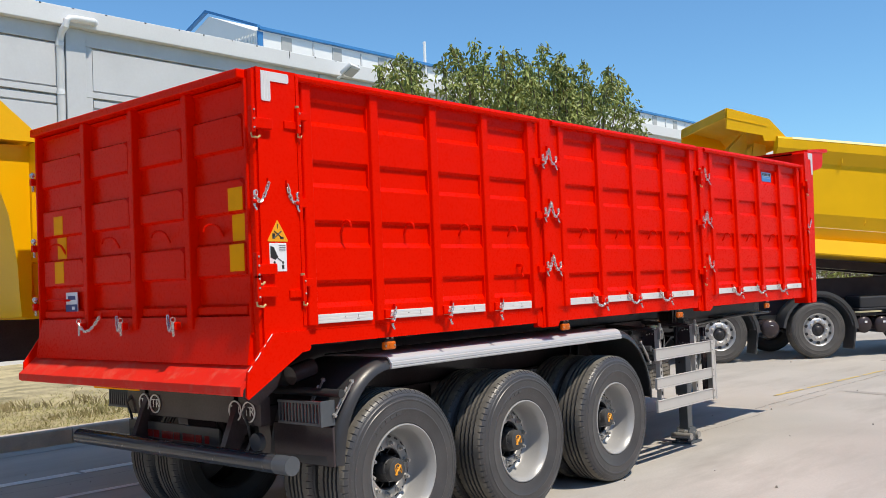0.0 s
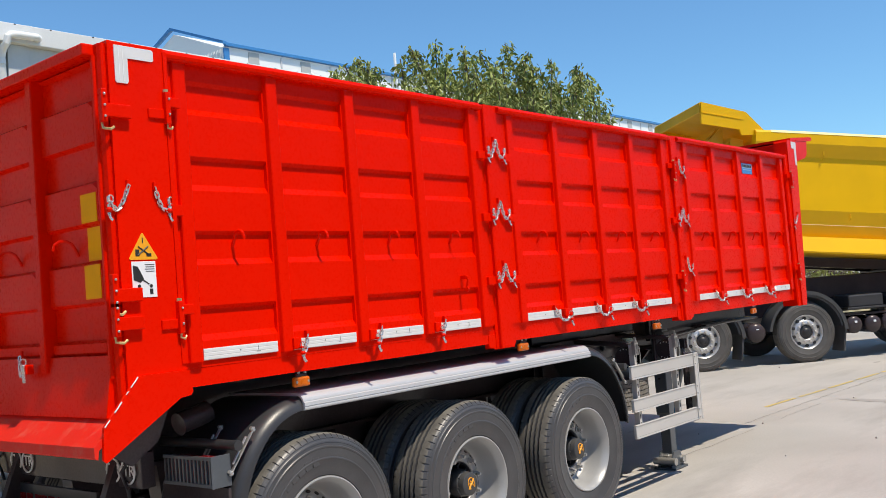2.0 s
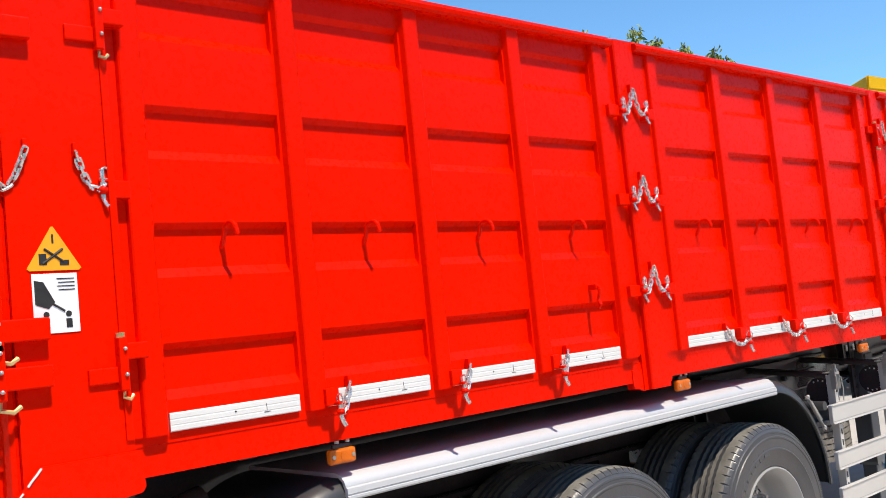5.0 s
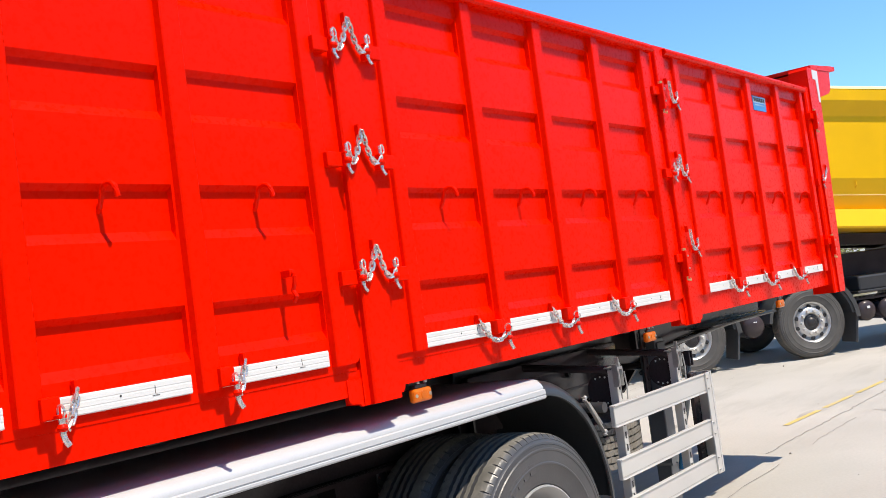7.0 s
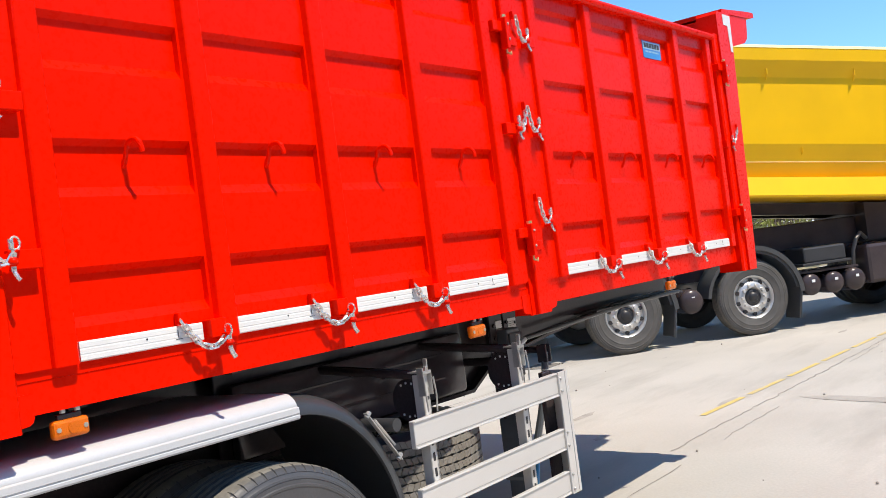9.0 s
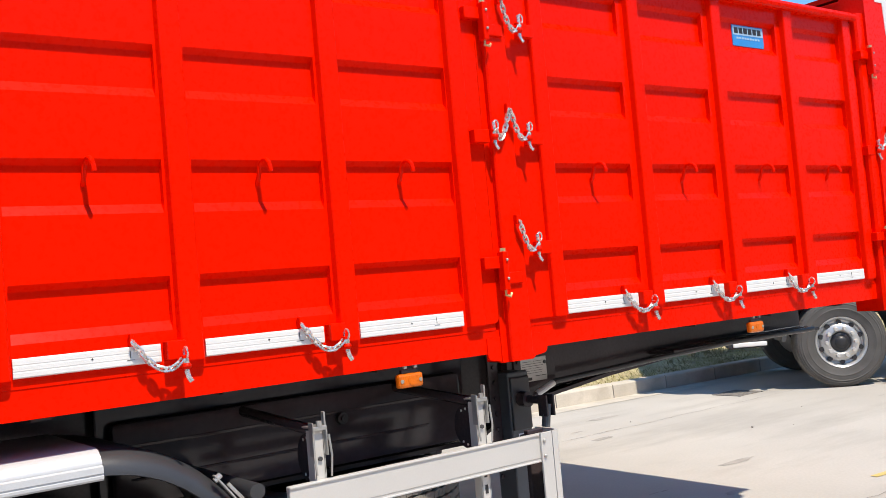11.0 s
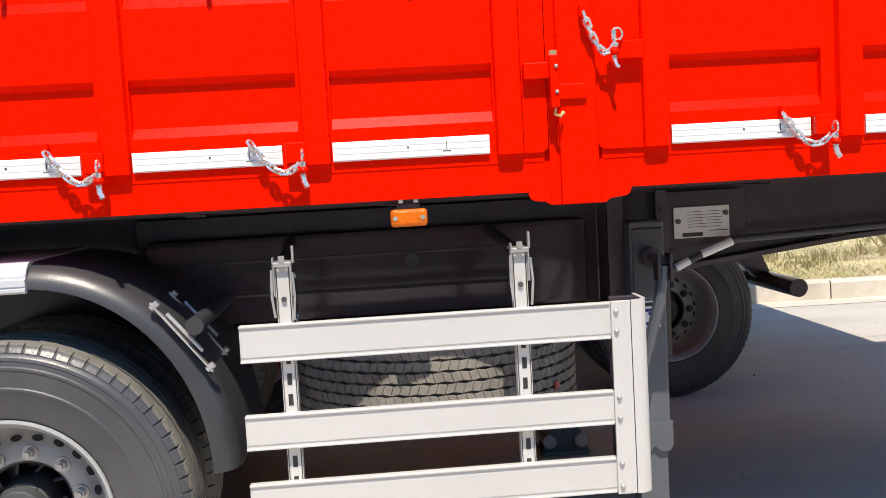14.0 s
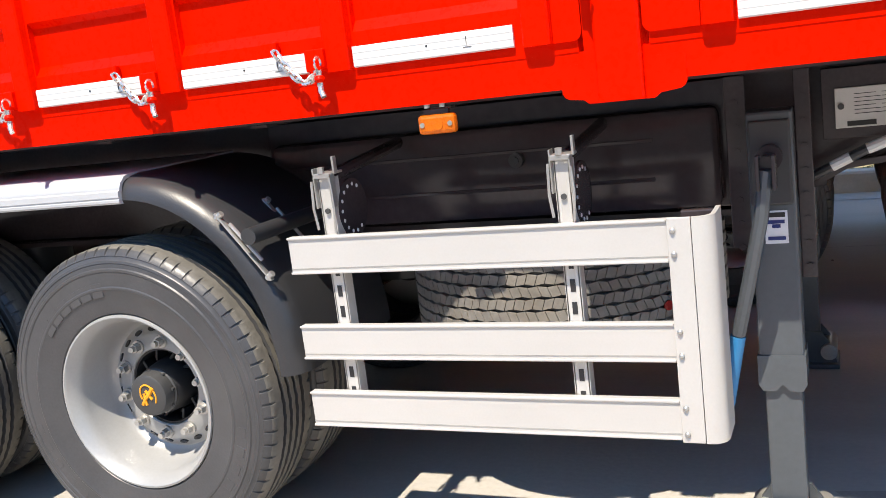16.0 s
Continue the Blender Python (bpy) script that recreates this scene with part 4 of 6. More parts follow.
fore = part("mudguard", mudguard(arc(3.440, 0.640, 0.580, 0.650, 90, 0)), PLASTIC, trailer, "black plastic quarter mudguard", True)
rear = part("mudguard", mudguard(arc(0.640, 0.640, 0.510, 0.640, 90, 178)), PLASTIC, trailer, "black plastic quarter mudguard", True)
prof = [(0.66, 1.296), (0.085, 1.296), (0.058, 1.290), (0.036, 1.272), (0.027, 1.256), (0.027, 1.250), (0.018, 1.246), (0.016, 1.228), (0.019, 1.226), (0.019, 1.222), (0.016, 1.220), (0.016, 1.212), (0.022, 1.206), (0.034, 1.206), (0.034, 1.240), (0.046, 1.268), (0.066, 1.280), (0.66, 1.286)]
part("mudguard_cover", prism(NB(), prof, "x", 0.625, 3.462), COVER, trailer, "bright aluminium mudguard cover strip", True)
part("mudguard_shield", box(NB(), 0.132, 0.150, 0.05, 0.62, 0.655, 0.90, 0.006), BLACK, trailer)
for mx, mz, tilt, side in ((3.885, 1.050, 52, 1), (0.215, 1.065, -52, -1)):
    for y in (0.035, 0.30):
        bm = NB()
        m = pose(mx, y, mz, 0, tilt, 0)
        obox(bm, m @ pose(0, 0, 0.0), 0.27, 0.020, 0.006, 0.002)
        rod(bm, m @ Vector((-0.12, 0, -0.01)), m @ Vector((-0.12, 0, 0.016)), 0.010, 8)
        rod(bm, m @ Vector((0.12, 0, -0.01)), m @ Vector((0.12, 0, 0.016)), 0.010, 8)
        rod(bm, m @ Vector((-0.08, 0, 0.014)), m @ Vector((0.07, 0, 0.018)), 0.006, 8)
        part("mudguard_clamp", bm, ZINC, fore if side > 0 else rear, "zinc mudguard clamp", True)
    bm = NB()
    rod(bm, (mx + side * 0.045, 0.00, mz + 0.035), (mx + side * 0.045, 0.66, mz + 0.035), 0.026, 14)
    part("support_tube", bm, PLASTIC, fore if side > 0 else rear, "", True)

# side marker lamps
for x in (0.623, 2.631, 4.564, 6.608):
    z, y = 1.358, 0.030
    lamp = part("marker_lamp", box(NB(), x - 0.054, x + 0.054, y - 0.012, y + 0.018, z - 0.026, z + 0.026, 0.010), ORANGE, trailer, "orange side marker lamp")
    part("lamp_bracket", box(NB(), x - 0.035, x + 0.035, y - 0.004, y + 0.012, z + 0.026, z + 0.040, 0.002), BLACK, lamp)
    for dx in (-0.040, 0.040):
        bm = NB()
        rod(bm, (x + dx, y - 0.0145, z), (x + dx, y - 0.010, z), 0.007, 10)
        part("lamp_screw", bm, ZINC, lamp)
    bm = NB()
    rod(bm, (x + 0.004, y - 0.014, z), (x + 0.004, y - 0.010, z), 0.016, 14)
    part("lamp_lens", bm, ORANGE, lamp)
    for dx in (-0.022, 0.022):
        bm = NB()
        rod(bm, (x + dx, y - 0.008, z + 0.044), (x + dx, y - 0.008, z + 0.056), 0.008, 6)
        part("bracket_bolt", bm, ZINC, lamp)

# side guard
guard = part("side_guard", box(NB(), 4.05, 5.170, 0.020, 0.046, 0.962, 1.072, 0.004), ALU, trailer, "brushed aluminium three-bar side guard")
for z0, z1 in ((0.702, 0.805), (0.492, 0.600)):
    part("guard_bar", box(NB(), 4.05, 5.170, 0.020, 0.046, z0, z1, 0.004), ALU, guard)
for z0, z1 in ((0.962, 1.072), (0.702, 0.805), (0.492, 0.600)):
    part("bar_groove", box(NB(), 4.052, 5.145, 0.0188, 0.0198, z0 + 0.014, z0 + 0.017), ZINC, guard)
    part("bar_lip", box(NB(), 4.05, 5.144, 0.014, 0.0198, z1 - 0.007, z1, 0.002), ALU, guard)
    part("bar_lip", box(NB(), 4.05, 5.144, 0.014, 0.0198, z0, z0 + 0.007, 0.002), ALU, guard)
part("end_plate", box(NB(), 5.146, 5.204, 0.0085, 0.0190, 0.488, 1.076, 0.002), ALU, guard)
endp = [(5.206, 0.019), (5.206, 0.008), (5.210, 0.008)]
for k in range(9):
    a = math.radians(-90 + 90 * k / 8)
    endp.append((5.215 + 0.045 * math.cos(a), 0.053 + 0.045 * math.sin(a)))
endp += [(5.260, 0.16), (5.248, 0.16), (5.248, 0.060)]
for k in range(9):
    a = math.radians(-90 * k / 8)
    endp.append((5.213 + 0.035 * math.cos(a), 0.055 + 0.036 * math.sin(a)))
part("guard_end", prism(NB(), endp, "z", 0.488, 1.076), ALU, guard, "rounded aluminium end plate", True)
for z in (1.045, 0.985, 0.785, 0.722, 0.582, 0.512):
    bm = NB()
    bmesh.ops.create_uvsphere(bm, u_segments=10, v_segments=6, radius=0.008, matrix=Matrix.Translation((5.160, 0.007, z)))
    part("guard_bolt", bm, ZINC, guard, "", True)
part("end_backing", box(NB(), 5.165, 5.245, 0.11, 0.135, 0.50, 1.075, 0.004), BLACK, guard)
for x in (4.185, 4.885):
    bm = NB()
    box(bm, x - 0.020, x + 0.020, 0.048, 0.056, 0.50, 1.235)
    box(bm, x - 0.022, x - 0.017, 0.048, 0.092, 0.50, 1.235)
    box(bm, x + 0.017, x + 0.022, 0.048, 0.092, 0.50, 1.235)
    up = part("guard_upright", bm, ALU, guard)
    for k in range(9):
        z = 0.53 + 0.062 * k
        part("slot", box(NB(), x - 0.007, x + 0.007, 0.0462, 0.0478, z - 0.017, z + 0.017, 0.0005), HUBBLACK, up)
    bm = NB()
    box(bm, x - 0.028, x - 0.023, 0.030, 0.062, 1.15, 1.265, 0.002)
    box(bm, x + 0.023, x + 0.028, 0.030, 0.062, 1.15, 1.245, 0.002)
    box(bm, x - 0.028, x + 0.028, 0.030, 0.036, 1.236, 1.250, 0.002)
    box(bm, x - 0.028, x + 0.028, 0.040, 0.11, 1.243, 1.250, 0.002)
    box(bm, x + 0.028, x + 0.035, 0.05, 0.07, 1.245, 1.295, 0.002)
    tube(bm, [(x - 0.030, 0.026, 1.23), (x - 0.032, 0.022, 1.15), (x - 0.026, 0.024, 1.09)], 0.004, 6)
    tube(bm, [(x + 0.030, 0.026, 1.22), (x + 0.034, 0.022, 1.15), (x + 0.028, 0.024, 1.08)], 0.004, 6)
    rod(bm, (x, 0.035, 1.25), (x, 0.035, 1.268), 0.010, 6)
    part("guard_hinge", bm, ZINC, guard, "zinc plated folding bracket")
    bm = NB()
    rod(bm, (x, 0.040, 1.140), (x, 0.047, 1.140), 0.008, 8)
    part("guard_bolt", bm, GREY_PLASTIC, guard)
    bm = NB()
    m = pose(x + 0.020, 0.155, 1.13, 0, 90, 0)
    bmesh.ops.create_cone(bm, cap_ends=True, segments=28, radius1=0.088, radius2=0.088, depth=0.008, matrix=m)
    disc = part("lock_disc", bm, BLACK, guard)
    bm = NB()
    for k in range(11):
        a = math.radians(60 + 24 * k)
        c = Vector((x + 0.020, 0.155 + 0.070 * math.cos(a), 1.13 + 0.070 * math.sin(a)))
        rod(bm, c - Vector((0.0058, 0, 0)), c + Vector((0.0058, 0, 0)), 0.0055, 8)
    part("disc_holes", bm, WHITE_PAINT, disc)
    bm = NB()
    rod(bm, (x, 0.10, 1.235), (x - 0.02, 0.62, 1.275), 0.020, 12)
    part("guard_arm", bm, BLACK, guard)

# landing legs
def landing_leg(y, detail):
    leg = part("landing_leg", box(NB(), 5.310, 5.430, y, y + 0.12, 0.52, 1.285, 0.008), GREY_STEEL, trailer, "grey painted landing leg")
    bm = prism(NB(), [(5.305, 0.60), (5.435, 0.60), (5.435, 0.515), (5.423, 0.495), (5.389, 0.495), (5.370, 0.515), (5.351, 0.495), (5.317, 0.495), (5.305, 0.515)], "y", y - 0.006, y + 0.126)
    part("leg_collar", bm, GREY_STEEL, leg)
    part("inner_leg", box(NB(), 5.320, 5.420, y + 0.01, y + 0.11, 0.14, 0.53, 0.006), GREY_STEEL, leg)
    part("foot_bracket", prism(NB(), [(5.256, 0.02), (5.486, 0.02), (5.466, 0.10), (5.426, 0.16), (5.316, 0.16), (5.276, 0.10)], "y", y - 0.012, y + 0.004), GREY_STEEL, leg)
    part("foot_bracket", prism(NB(), [(5.256, 0.02), (5.486, 0.02), (5.466, 0.10), (5.426, 0.16), (5.316, 0.16), (5.276, 0.10)], "y", y + 0.116, y + 0.132), GREY_STEEL, leg)
    part("foot_plate", box(NB(), 5.246, 5.496, y - 0.05, y + 0.17, 0.002, 0.022, 0.004), GREY_STEEL, leg)
    for x in (5.288, 5.454):
        bm = NB()
        rod(bm, (x, y - 0.04, 0.075), (x, y + 0.18, 0.075), 0.035, 16)
        part("foot_roller", bm, ZINC, leg, "", True)
    part("mount_plate", box(NB(), 5.432, 5.474, y + 0.095, y + 0.109, 0.80, 1.385, 0.003), BLACK, leg)
    part("mount_plate", box(NB(), 5.252, 5.308, y + 0.06, y + 0.074, 0.90, 1.385, 0.003), BLACK, leg)
    part("gear_cover", box(NB(), 5.316, 5.424, y - 0.012, y - 0.001, 1.03, 1.262, 0.006), GREY_PLASTIC, leg)
    if detail:
        for k in range(8):
            for x, d in ((5.454, 0.035), (5.280, 0.0)):
                bm = NB()
                rod(bm, (x, y + d + 0.0595, 0.835 + 0.068 * k), (x, y + d + 0.050, 0.835 + 0.068 * k), 0.010, 6)
                part("mount_bolt", bm, BLACK, leg)
        bm = NB()
        rod(bm, (5.37, y - 0.012, 1.165), (5.37, y - 0.060, 1.165), 0.034, 16)
        rod(bm, (5.37, y - 0.060, 1.165), (5.37, y - 0.160, 1.165), 0.018, 12)
        part("crank_shaft", bm, BLACK, leg, "", True)
        bm = NB()
        box(bm, 5.345, 5.355, y - 0.200, y - 0.145, 1.10, 1.19, 0.003)
        box(bm, 5.385, 5.395, y - 0.200, y - 0.145, 1.10, 1.19, 0.003)
        part("crank_fork", bm, BLACK, leg)
        crank = part("crank_handle", tube(NB(), [(5.37, y - 0.175, 1.15), (5.352, y - 0.173, 1.03), (5.312, y - 0.151, 0.86), (5.272, y - 0.121, 0.70)], 0.019, 10), GREY_STEEL, leg, "grey crank arm", True)
        part("crank_grip", tube(NB(), [(5.270, y - 0.119, 0.695), (5.228, y - 0.107, 0.495)], 0.021, 12), BLUE_HANDLE, crank, "blue plastic crank grip", True)
        lab = part("leg_label", box(NB(), 5.346, 5.406, y - 0.0028, y - 0.0005, 0.922, 1.014), STICKER_WHITE, leg, "small white label with blue marks")
        part("label_print", box(NB(), 5.351, 5.400, y - 0.004, y - 0.003, 0.996, 1.009), STICKER_BLACK, lab)
        for z, a, b in ((0.978, 5.354, 5.398), (0.966, 5.365, 5.387), (0.932, 5.353, 5.399)):
            part("label_print", box(NB(), a, b, y - 0.004, y - 0.003, z, z + 0.010), STICKER_NAVY, lab)


landing_leg(0.385, True)
landing_leg(TW - 0.505, False)
bm = NB()
rod(bm, (5.344, 0.42, 1.12), (5.344, TW - 0.44, 1.12), 0.022, 12)
part("leg_cross_shaft", bm, BLACK, trailer)

# type plate on the gooseneck
plate = part("type_plate", box(NB(), 5.534, 5.740, 0.604, 0.612, 1.200, 1.313, 0.002), ALU, trailer, "engraved metal type plate")
part("plate_holder", box(NB(), 5.50, 5.80, 0.613, 0.66, 1.17, 1.37, 0.002), BLACK, plate)
bm = NB()
for k in range(6):
    box(bm, 5.585, 5.640 + 0.012 * (k % 3), 0.6030, 0.6038, 1.293 - 0.011 * k, 1.2948 - 0.011 * k)
    box(bm, 5.655, 5.715 - 0.010 * (k % 2), 0.6030, 0.6038, 1.293 - 0.011 * k, 1.2948 - 0.011 * k)
box(bm, 5.565, 5.640, 0.6022, 0.6036, 1.205, 1.219)
box(bm, 5.665, 5.735, 0.6022, 0.6036, 1.222, 1.225)
part("plate_print", bm, STICKER_BLACK, plate)
for x in (5.550, 5.726):
    bm = NB()
    rod(bm, (x, 0.597, 1.285 if x > 5.6 else 1.262), (x, 0.604, 1.285 if x > 5.6 else 1.262), 0.009, 10)
    part("plate_rivet", bm, GREY_PLASTIC, plate)

# spare wheel lying in its cradle
SX, SY, SZ = 4.655, 0.815, 0.785
bm = NB()
prof = [(0.30, -0.12), (0.37, -0.142), (0.45, -0.142), (0.505, -0.128), (0.519, -0.11), (0.519, 0.11), (0.505, 0.128), (0.45, 0.142), (0.37, 0.142), (0.30, 0.12)]
n = 72
rings = [[bm.verts.new((SX + r * math.cos(2 * math.pi * j / n), SY + r * math.sin(2 * math.pi * j / n), SZ + z)) for j in range(n)] for r, z in prof]
for A, B in zip(rings, rings[1:] + rings[:1]):
    for j in range(n):
        bm.faces.new((A[j], A[(j + 1) % n], B[(j + 1) % n], B[j]))
spare = part("spare_tyre", bm, RUBBER, trailer, "spare tyre with dusty zigzag tread lying flat", True)
bm = NB()
R, nb = 0.531, 56
for row in range(7):
    zc = SZ - 0.114 + 0.038 * row
    for j in range(nb):
        da = 2 * math.pi / nb
        a0 = da * (j + 0.37 * row)
        for h in (0, 1):
            # half blocks along a wavy rib, with a thin slanted sipe between them
            u0, u1 = a0 + da * (0.5 * h + 0.014), a0 + da * (0.5 * h + 0.478)
            sl = da * 0.09 * (1 if row % 2 else -1)
            e0, e1 = (0.0026, -0.0026) if h else (-0.0026, 0.0026)
            q = [(u0 - sl, zc - 0.0150 + e0), (u1 - sl, zc - 0.0150 + e1), (u1 + sl, zc + 0.0150 + e1), (u0 + sl, zc + 0.0150 + e0)]
            o = [bm.verts.new((SX + R * math.cos(a), SY + R * math.sin(a), z)) for a, z in q]
            i = [bm.verts.new((SX + 0.517 * math.cos(a), SY + 0.517 * math.sin(a), z)) for a, z in q]
            bm.faces.new(o)
            for k in range(4):
                bm.faces.new((o[k], i[k], i[(k + 1) % 4], o[(k + 1) % 4]))
tb = part("tread", bm, TREAD, spare, "dusty grey tread blocks")
tb["kind"] = "stuff"
bm = NB()
bmesh.ops.create_cone(bm, cap_ends=True, segments=40, radius1=0.30, radius2=0.30, depth=0.20, matrix=Matrix.Translation((SX, SY, SZ)))
part("spare_rim", bm, BLACK, spare)
bm = NB()
bmesh.ops.create_cone(bm, cap_ends=True, segments=16, radius1=0.016, radius2=0.016, depth=0.003, matrix=Matrix.Translation((SX + 0.40, SY - 0.355, SZ - 0.055)) @ pose(0, 0, 0, 90, 0, 45))
part("red_stamp", bm, DARKRED, spare, "small red inspection stamp")
for x in (4.25, 5.02):
    part("spare_cradle", box(NB(), x, x + 0.05, 0.45, TW - 0.75, 0.612, 0.640), BLACK, trailer)
    for y in (1.30, TW - 0.79):
        part("cradle_strut", box(NB(), x, x + 0.05, y, y + 0.03, 0.641, 0.97), BLACK, trailer)

# rear end
bm = NB()
rod(bm, (-0.20, 0.16, 0.722), (-0.20, TW - 0.05, 0.722), 0.055, 28)
bump = part("underrun_bar", bm, BAR_PAINT, trailer, "round steel underrun bar with a grey cap", True)
bm = NB()
rod(bm, (-0.20, 0.035, 0.722), (-0.20, 0.165, 0.722), 0.0565, 28)
part("bar_cap", bm, GREY_STEEL, bump, "blue-grey end cap", True)
for y in (0.72, TW - 0.78):
    part("bar_bracket", prism(NB(), [(-0.18, 0.69), (-0.10, 0.69), (0.10, 1.0), (0.10, 1.37), (-0.06, 1.37), (-0.06, 1.05), (-0.18, 0.76)], "y", y, y + 0.05), BLACK, bump)
part("rear_cross_beam", box(NB(), -0.06, 0.02, 0.50, TW - 0.50, 0.90, 1.08, 0.005), BLACK, trailer)
board = part("rear_board", box(NB(), -0.075, -0.055, 0.92, 2.02, 0.70, 0.86, 0.003), PLASTIC, trailer, "dark rear board with dull red bars")
for k in range(11):
    w = 0.05 + 0.02 * ((k * 7) % 3)
    part("board_print", box(NB(), -0.078, -0.0755, 1.03 + 0.085 * k, 1.03 + 0.085 * k + w, 0.755, 0.805), DARKRED, board)
for y in (0.61, 0.75, 1.68, 1.82):
    bm = NB()
    pts = [(-0.068, y + 0.062 * math.cos(2 * math.pi * k / 28), 0.985 + 0.062 * math.sin(2 * math.pi * k / 28)) for k in range(28)]
    tube(bm, pts, 0.0055, 6, True)
    disc = part("country_sign", bm, WHITE_PAINT, trailer, "white ring with the letters TR")
    cu = bpy.data.curves.new("sign_letters", "FONT")
    cu.body, cu.size, cu.extrude, cu.align_x, cu.align_y = "TR", 0.085, 0.001, "CENTER", "CENTER"
    t_ob = bpy.data.objects.new("tmp_letters", cu)
    me = bpy.data.meshes.new_from_object(t_ob)
    bpy.data.objects.remove(t_ob)
    me.transform(pose(-0.064, y, 0.985, 90, 0, -90))
    me.materials.append(WHITE_PAINT)
    part("sign_letters", me, None, disc)
for y0, y1 in ((0.05, 0.45), (TW - 0.42, TW - 0.05)):
    body = part("tail_lamp", box(NB(), 0.055, 0.12, y0 + 0.01, y1 - 0.01, 0.925, 1.055, 0.006), DARKRED, trailer, "tail lamp behind a slotted steel guard")
    bm = NB()
    box(bm, 0.035, 0.050, y0, y1, 1.045, 1.062, 0.002)
    box(bm, 0.035, 0.050, y0, y1, 0.915, 0.932, 0.002)
    part("guard_frame", bm, GREY_STEEL, body)
    for k in range(13):
        y = y0 + 0.012 + (y1 - y0 - 0.024) * k / 12
        part("guard_slat", box(NB(), 0.037, 0.048, y - 0.006, y + 0.006, 0.931, 1.046), GREY_STEEL, body)
    part("guard_cheek", box(NB(), 0.035, 0.15, y0 - 0.006, y0, 0.91, 1.065, 0.002), GREY_STEEL, body)
for y in (0.06, TW - 0.48):
    part("lamp_arm", box(NB(), 0.125, 0.16, y, y + 0.42, 0.96, 1.03), BLACK, trailer)
bm = NB()
rod(bm, (-0.03, 0.55, 0.80), (-0.07, 0.55, 0.80), 0.055, 20)
part("rear_coupling", bm, GREY_STEEL, trailer, "", True)
for y in (0.62, TW - 0.55):
    part("air_hose", tube(NB(), [(-0.04, y, 1.05), (-0.09, y + 0.02, 0.98), (-0.08, y - 0.02, 0.90), (-0.05, y, 0.80), (-0.07, y + 0.03, 0.72)], 0.010, 8), RUBBER, trailer, "", True)
part("tip_hinge_plate", prism(NB(), [(-0.36, 1.37), (-0.36, 1.15), (-0.20, 1.05), (-0.05, 1.15), (0.05, 1.37)], "y", 0.34, 0.36), BLACK, trailer)
part("tip_hinge_plate", prism(NB(), [(-0.30, 1.37), (-0.20, 1.10), (-0.05, 1.10), (0.05, 1.37)], "y", TW - 0.70, TW - 0.64), BLACK, trailer)
part("rear_tape", box(NB(), -0.592, -0.588, 1.0, 1.55, 1.158, 1.167), YELLOW_TAPE, trailer)
bm = NB()
rod(bm, (0.12, 0.42, 1.20), (0.30, 0.42, 1.24), 0.06, 20)
part("air_reservoir", bm, BLACK, trailer, "", True)

# ---- tipper trucks ----
bm = NB()
prof = [(0.300, 0.03), (0.306, 0.02), (0.300, 0.010), (0.288, 0.020), (0.272, 0.045), (0.262, 0.075), (0.240, 0.080), (0.225, 0.050), (0.205, 0.030), (0.140, 0.022), (0.125, 0.034), (0.118, 0.06), (0.118, 0.12), (0.28, 0.13), (0.30, 0.12)]
STEER_RIM = finish(lathe(bm, prof, (0, 0, 0), 48), "wheel", POLISHED, True, 40)
bm = NB()
prof = [(0.117, 0.12), (0.117, 0.045), (0.095, 0.030), (0.075, 0.030), (0.060, 0.010), (0.040, -0.004), (0.001, -0.004), (0.001, 0.12)]
STEER_HUB = finish(lathe(bm, prof, (0, 0, 0), 28), "hub", HUBBLACK, True, 40)
bm = NB()
rod(bm, (0, 0.030, 0), (0, -0.010, 0), 0.027, 12, 0.020)
STEER_NUT = finish(bm, "wheel_nut", ALU, True, 40)
bm = NB()
rod(bm, (0, 0.085, 0), (0, 0.040, 0), 0.029, 16)
STEER_HOLE = finish(bm, "hand_hole", HUBBLACK, True, 40)


TYRE_DUSTY = TYRE.copy()
TYRE_DUSTY.materials[0] = material("dusty_truck_tyre", (0.085, 0.081, 0.077), 0.6, 0, 0.18, 5, 0.15, 120)


def local_part(name, bm, mat, parent, label="", smooth=False):
    """A part given in its thing's own axes."""
    ob = new(name, bm if isinstance(bm, bpy.types.Mesh) else finish(bm, name, mat, smooth))
    ob.parent = parent
    if label:
        ob["label"] = label
    return ob


def steer_wheel(owner, x, y, near=True):
    w = local_part("wheel", STEER_RIM, None, owner, "bright alloy wheel")
    w.matrix_basis = pose(x, y, 0.565, 0, 0, 180 if near else 0) @ Matrix.Diagonal((1.055, 1.0, 1.055, 1))
    local_part("tyre", TYRE_DUSTY, None, w, "dusty grey tyre")
    local_part("hub", STEER_HUB, None, w)
    if near:
        for k in range(10):
            a = 2 * math.pi * k / 10
            n = local_part("wheel_nut", STEER_NUT, None, w)
            n.location = (0.1675 * math.cos(a), 0, 0.1675 * math.sin(a))
            h = local_part("hand_hole", STEER_HOLE, None, w)
            h.location = (0.236 * math.cos(a + 0.31), 0, 0.236 * math.sin(a + 0.31))
    return w


def arch(cx, r, y0, y1, d0, d1, t=0.04):
    pts = [(cx + r * math.cos(math.radians(d0 + (d1 - d0) * k / 14)), 0.53 + r * math.sin(math.radians(d0 + (d1 - d0) * k / 14))) for k in range(15)]
    pin_ = [(cx + (r - t) * math.cos(math.radians(d0 + (d1 - d0) * k / 14)), 0.53 + (r - t) * math.sin(math.radians(d0 + (d1 - d0) * k / 14))) for k in range(14, -1, -1)]
    return prism(NB(), pts + pin_, "y", y0, y1)


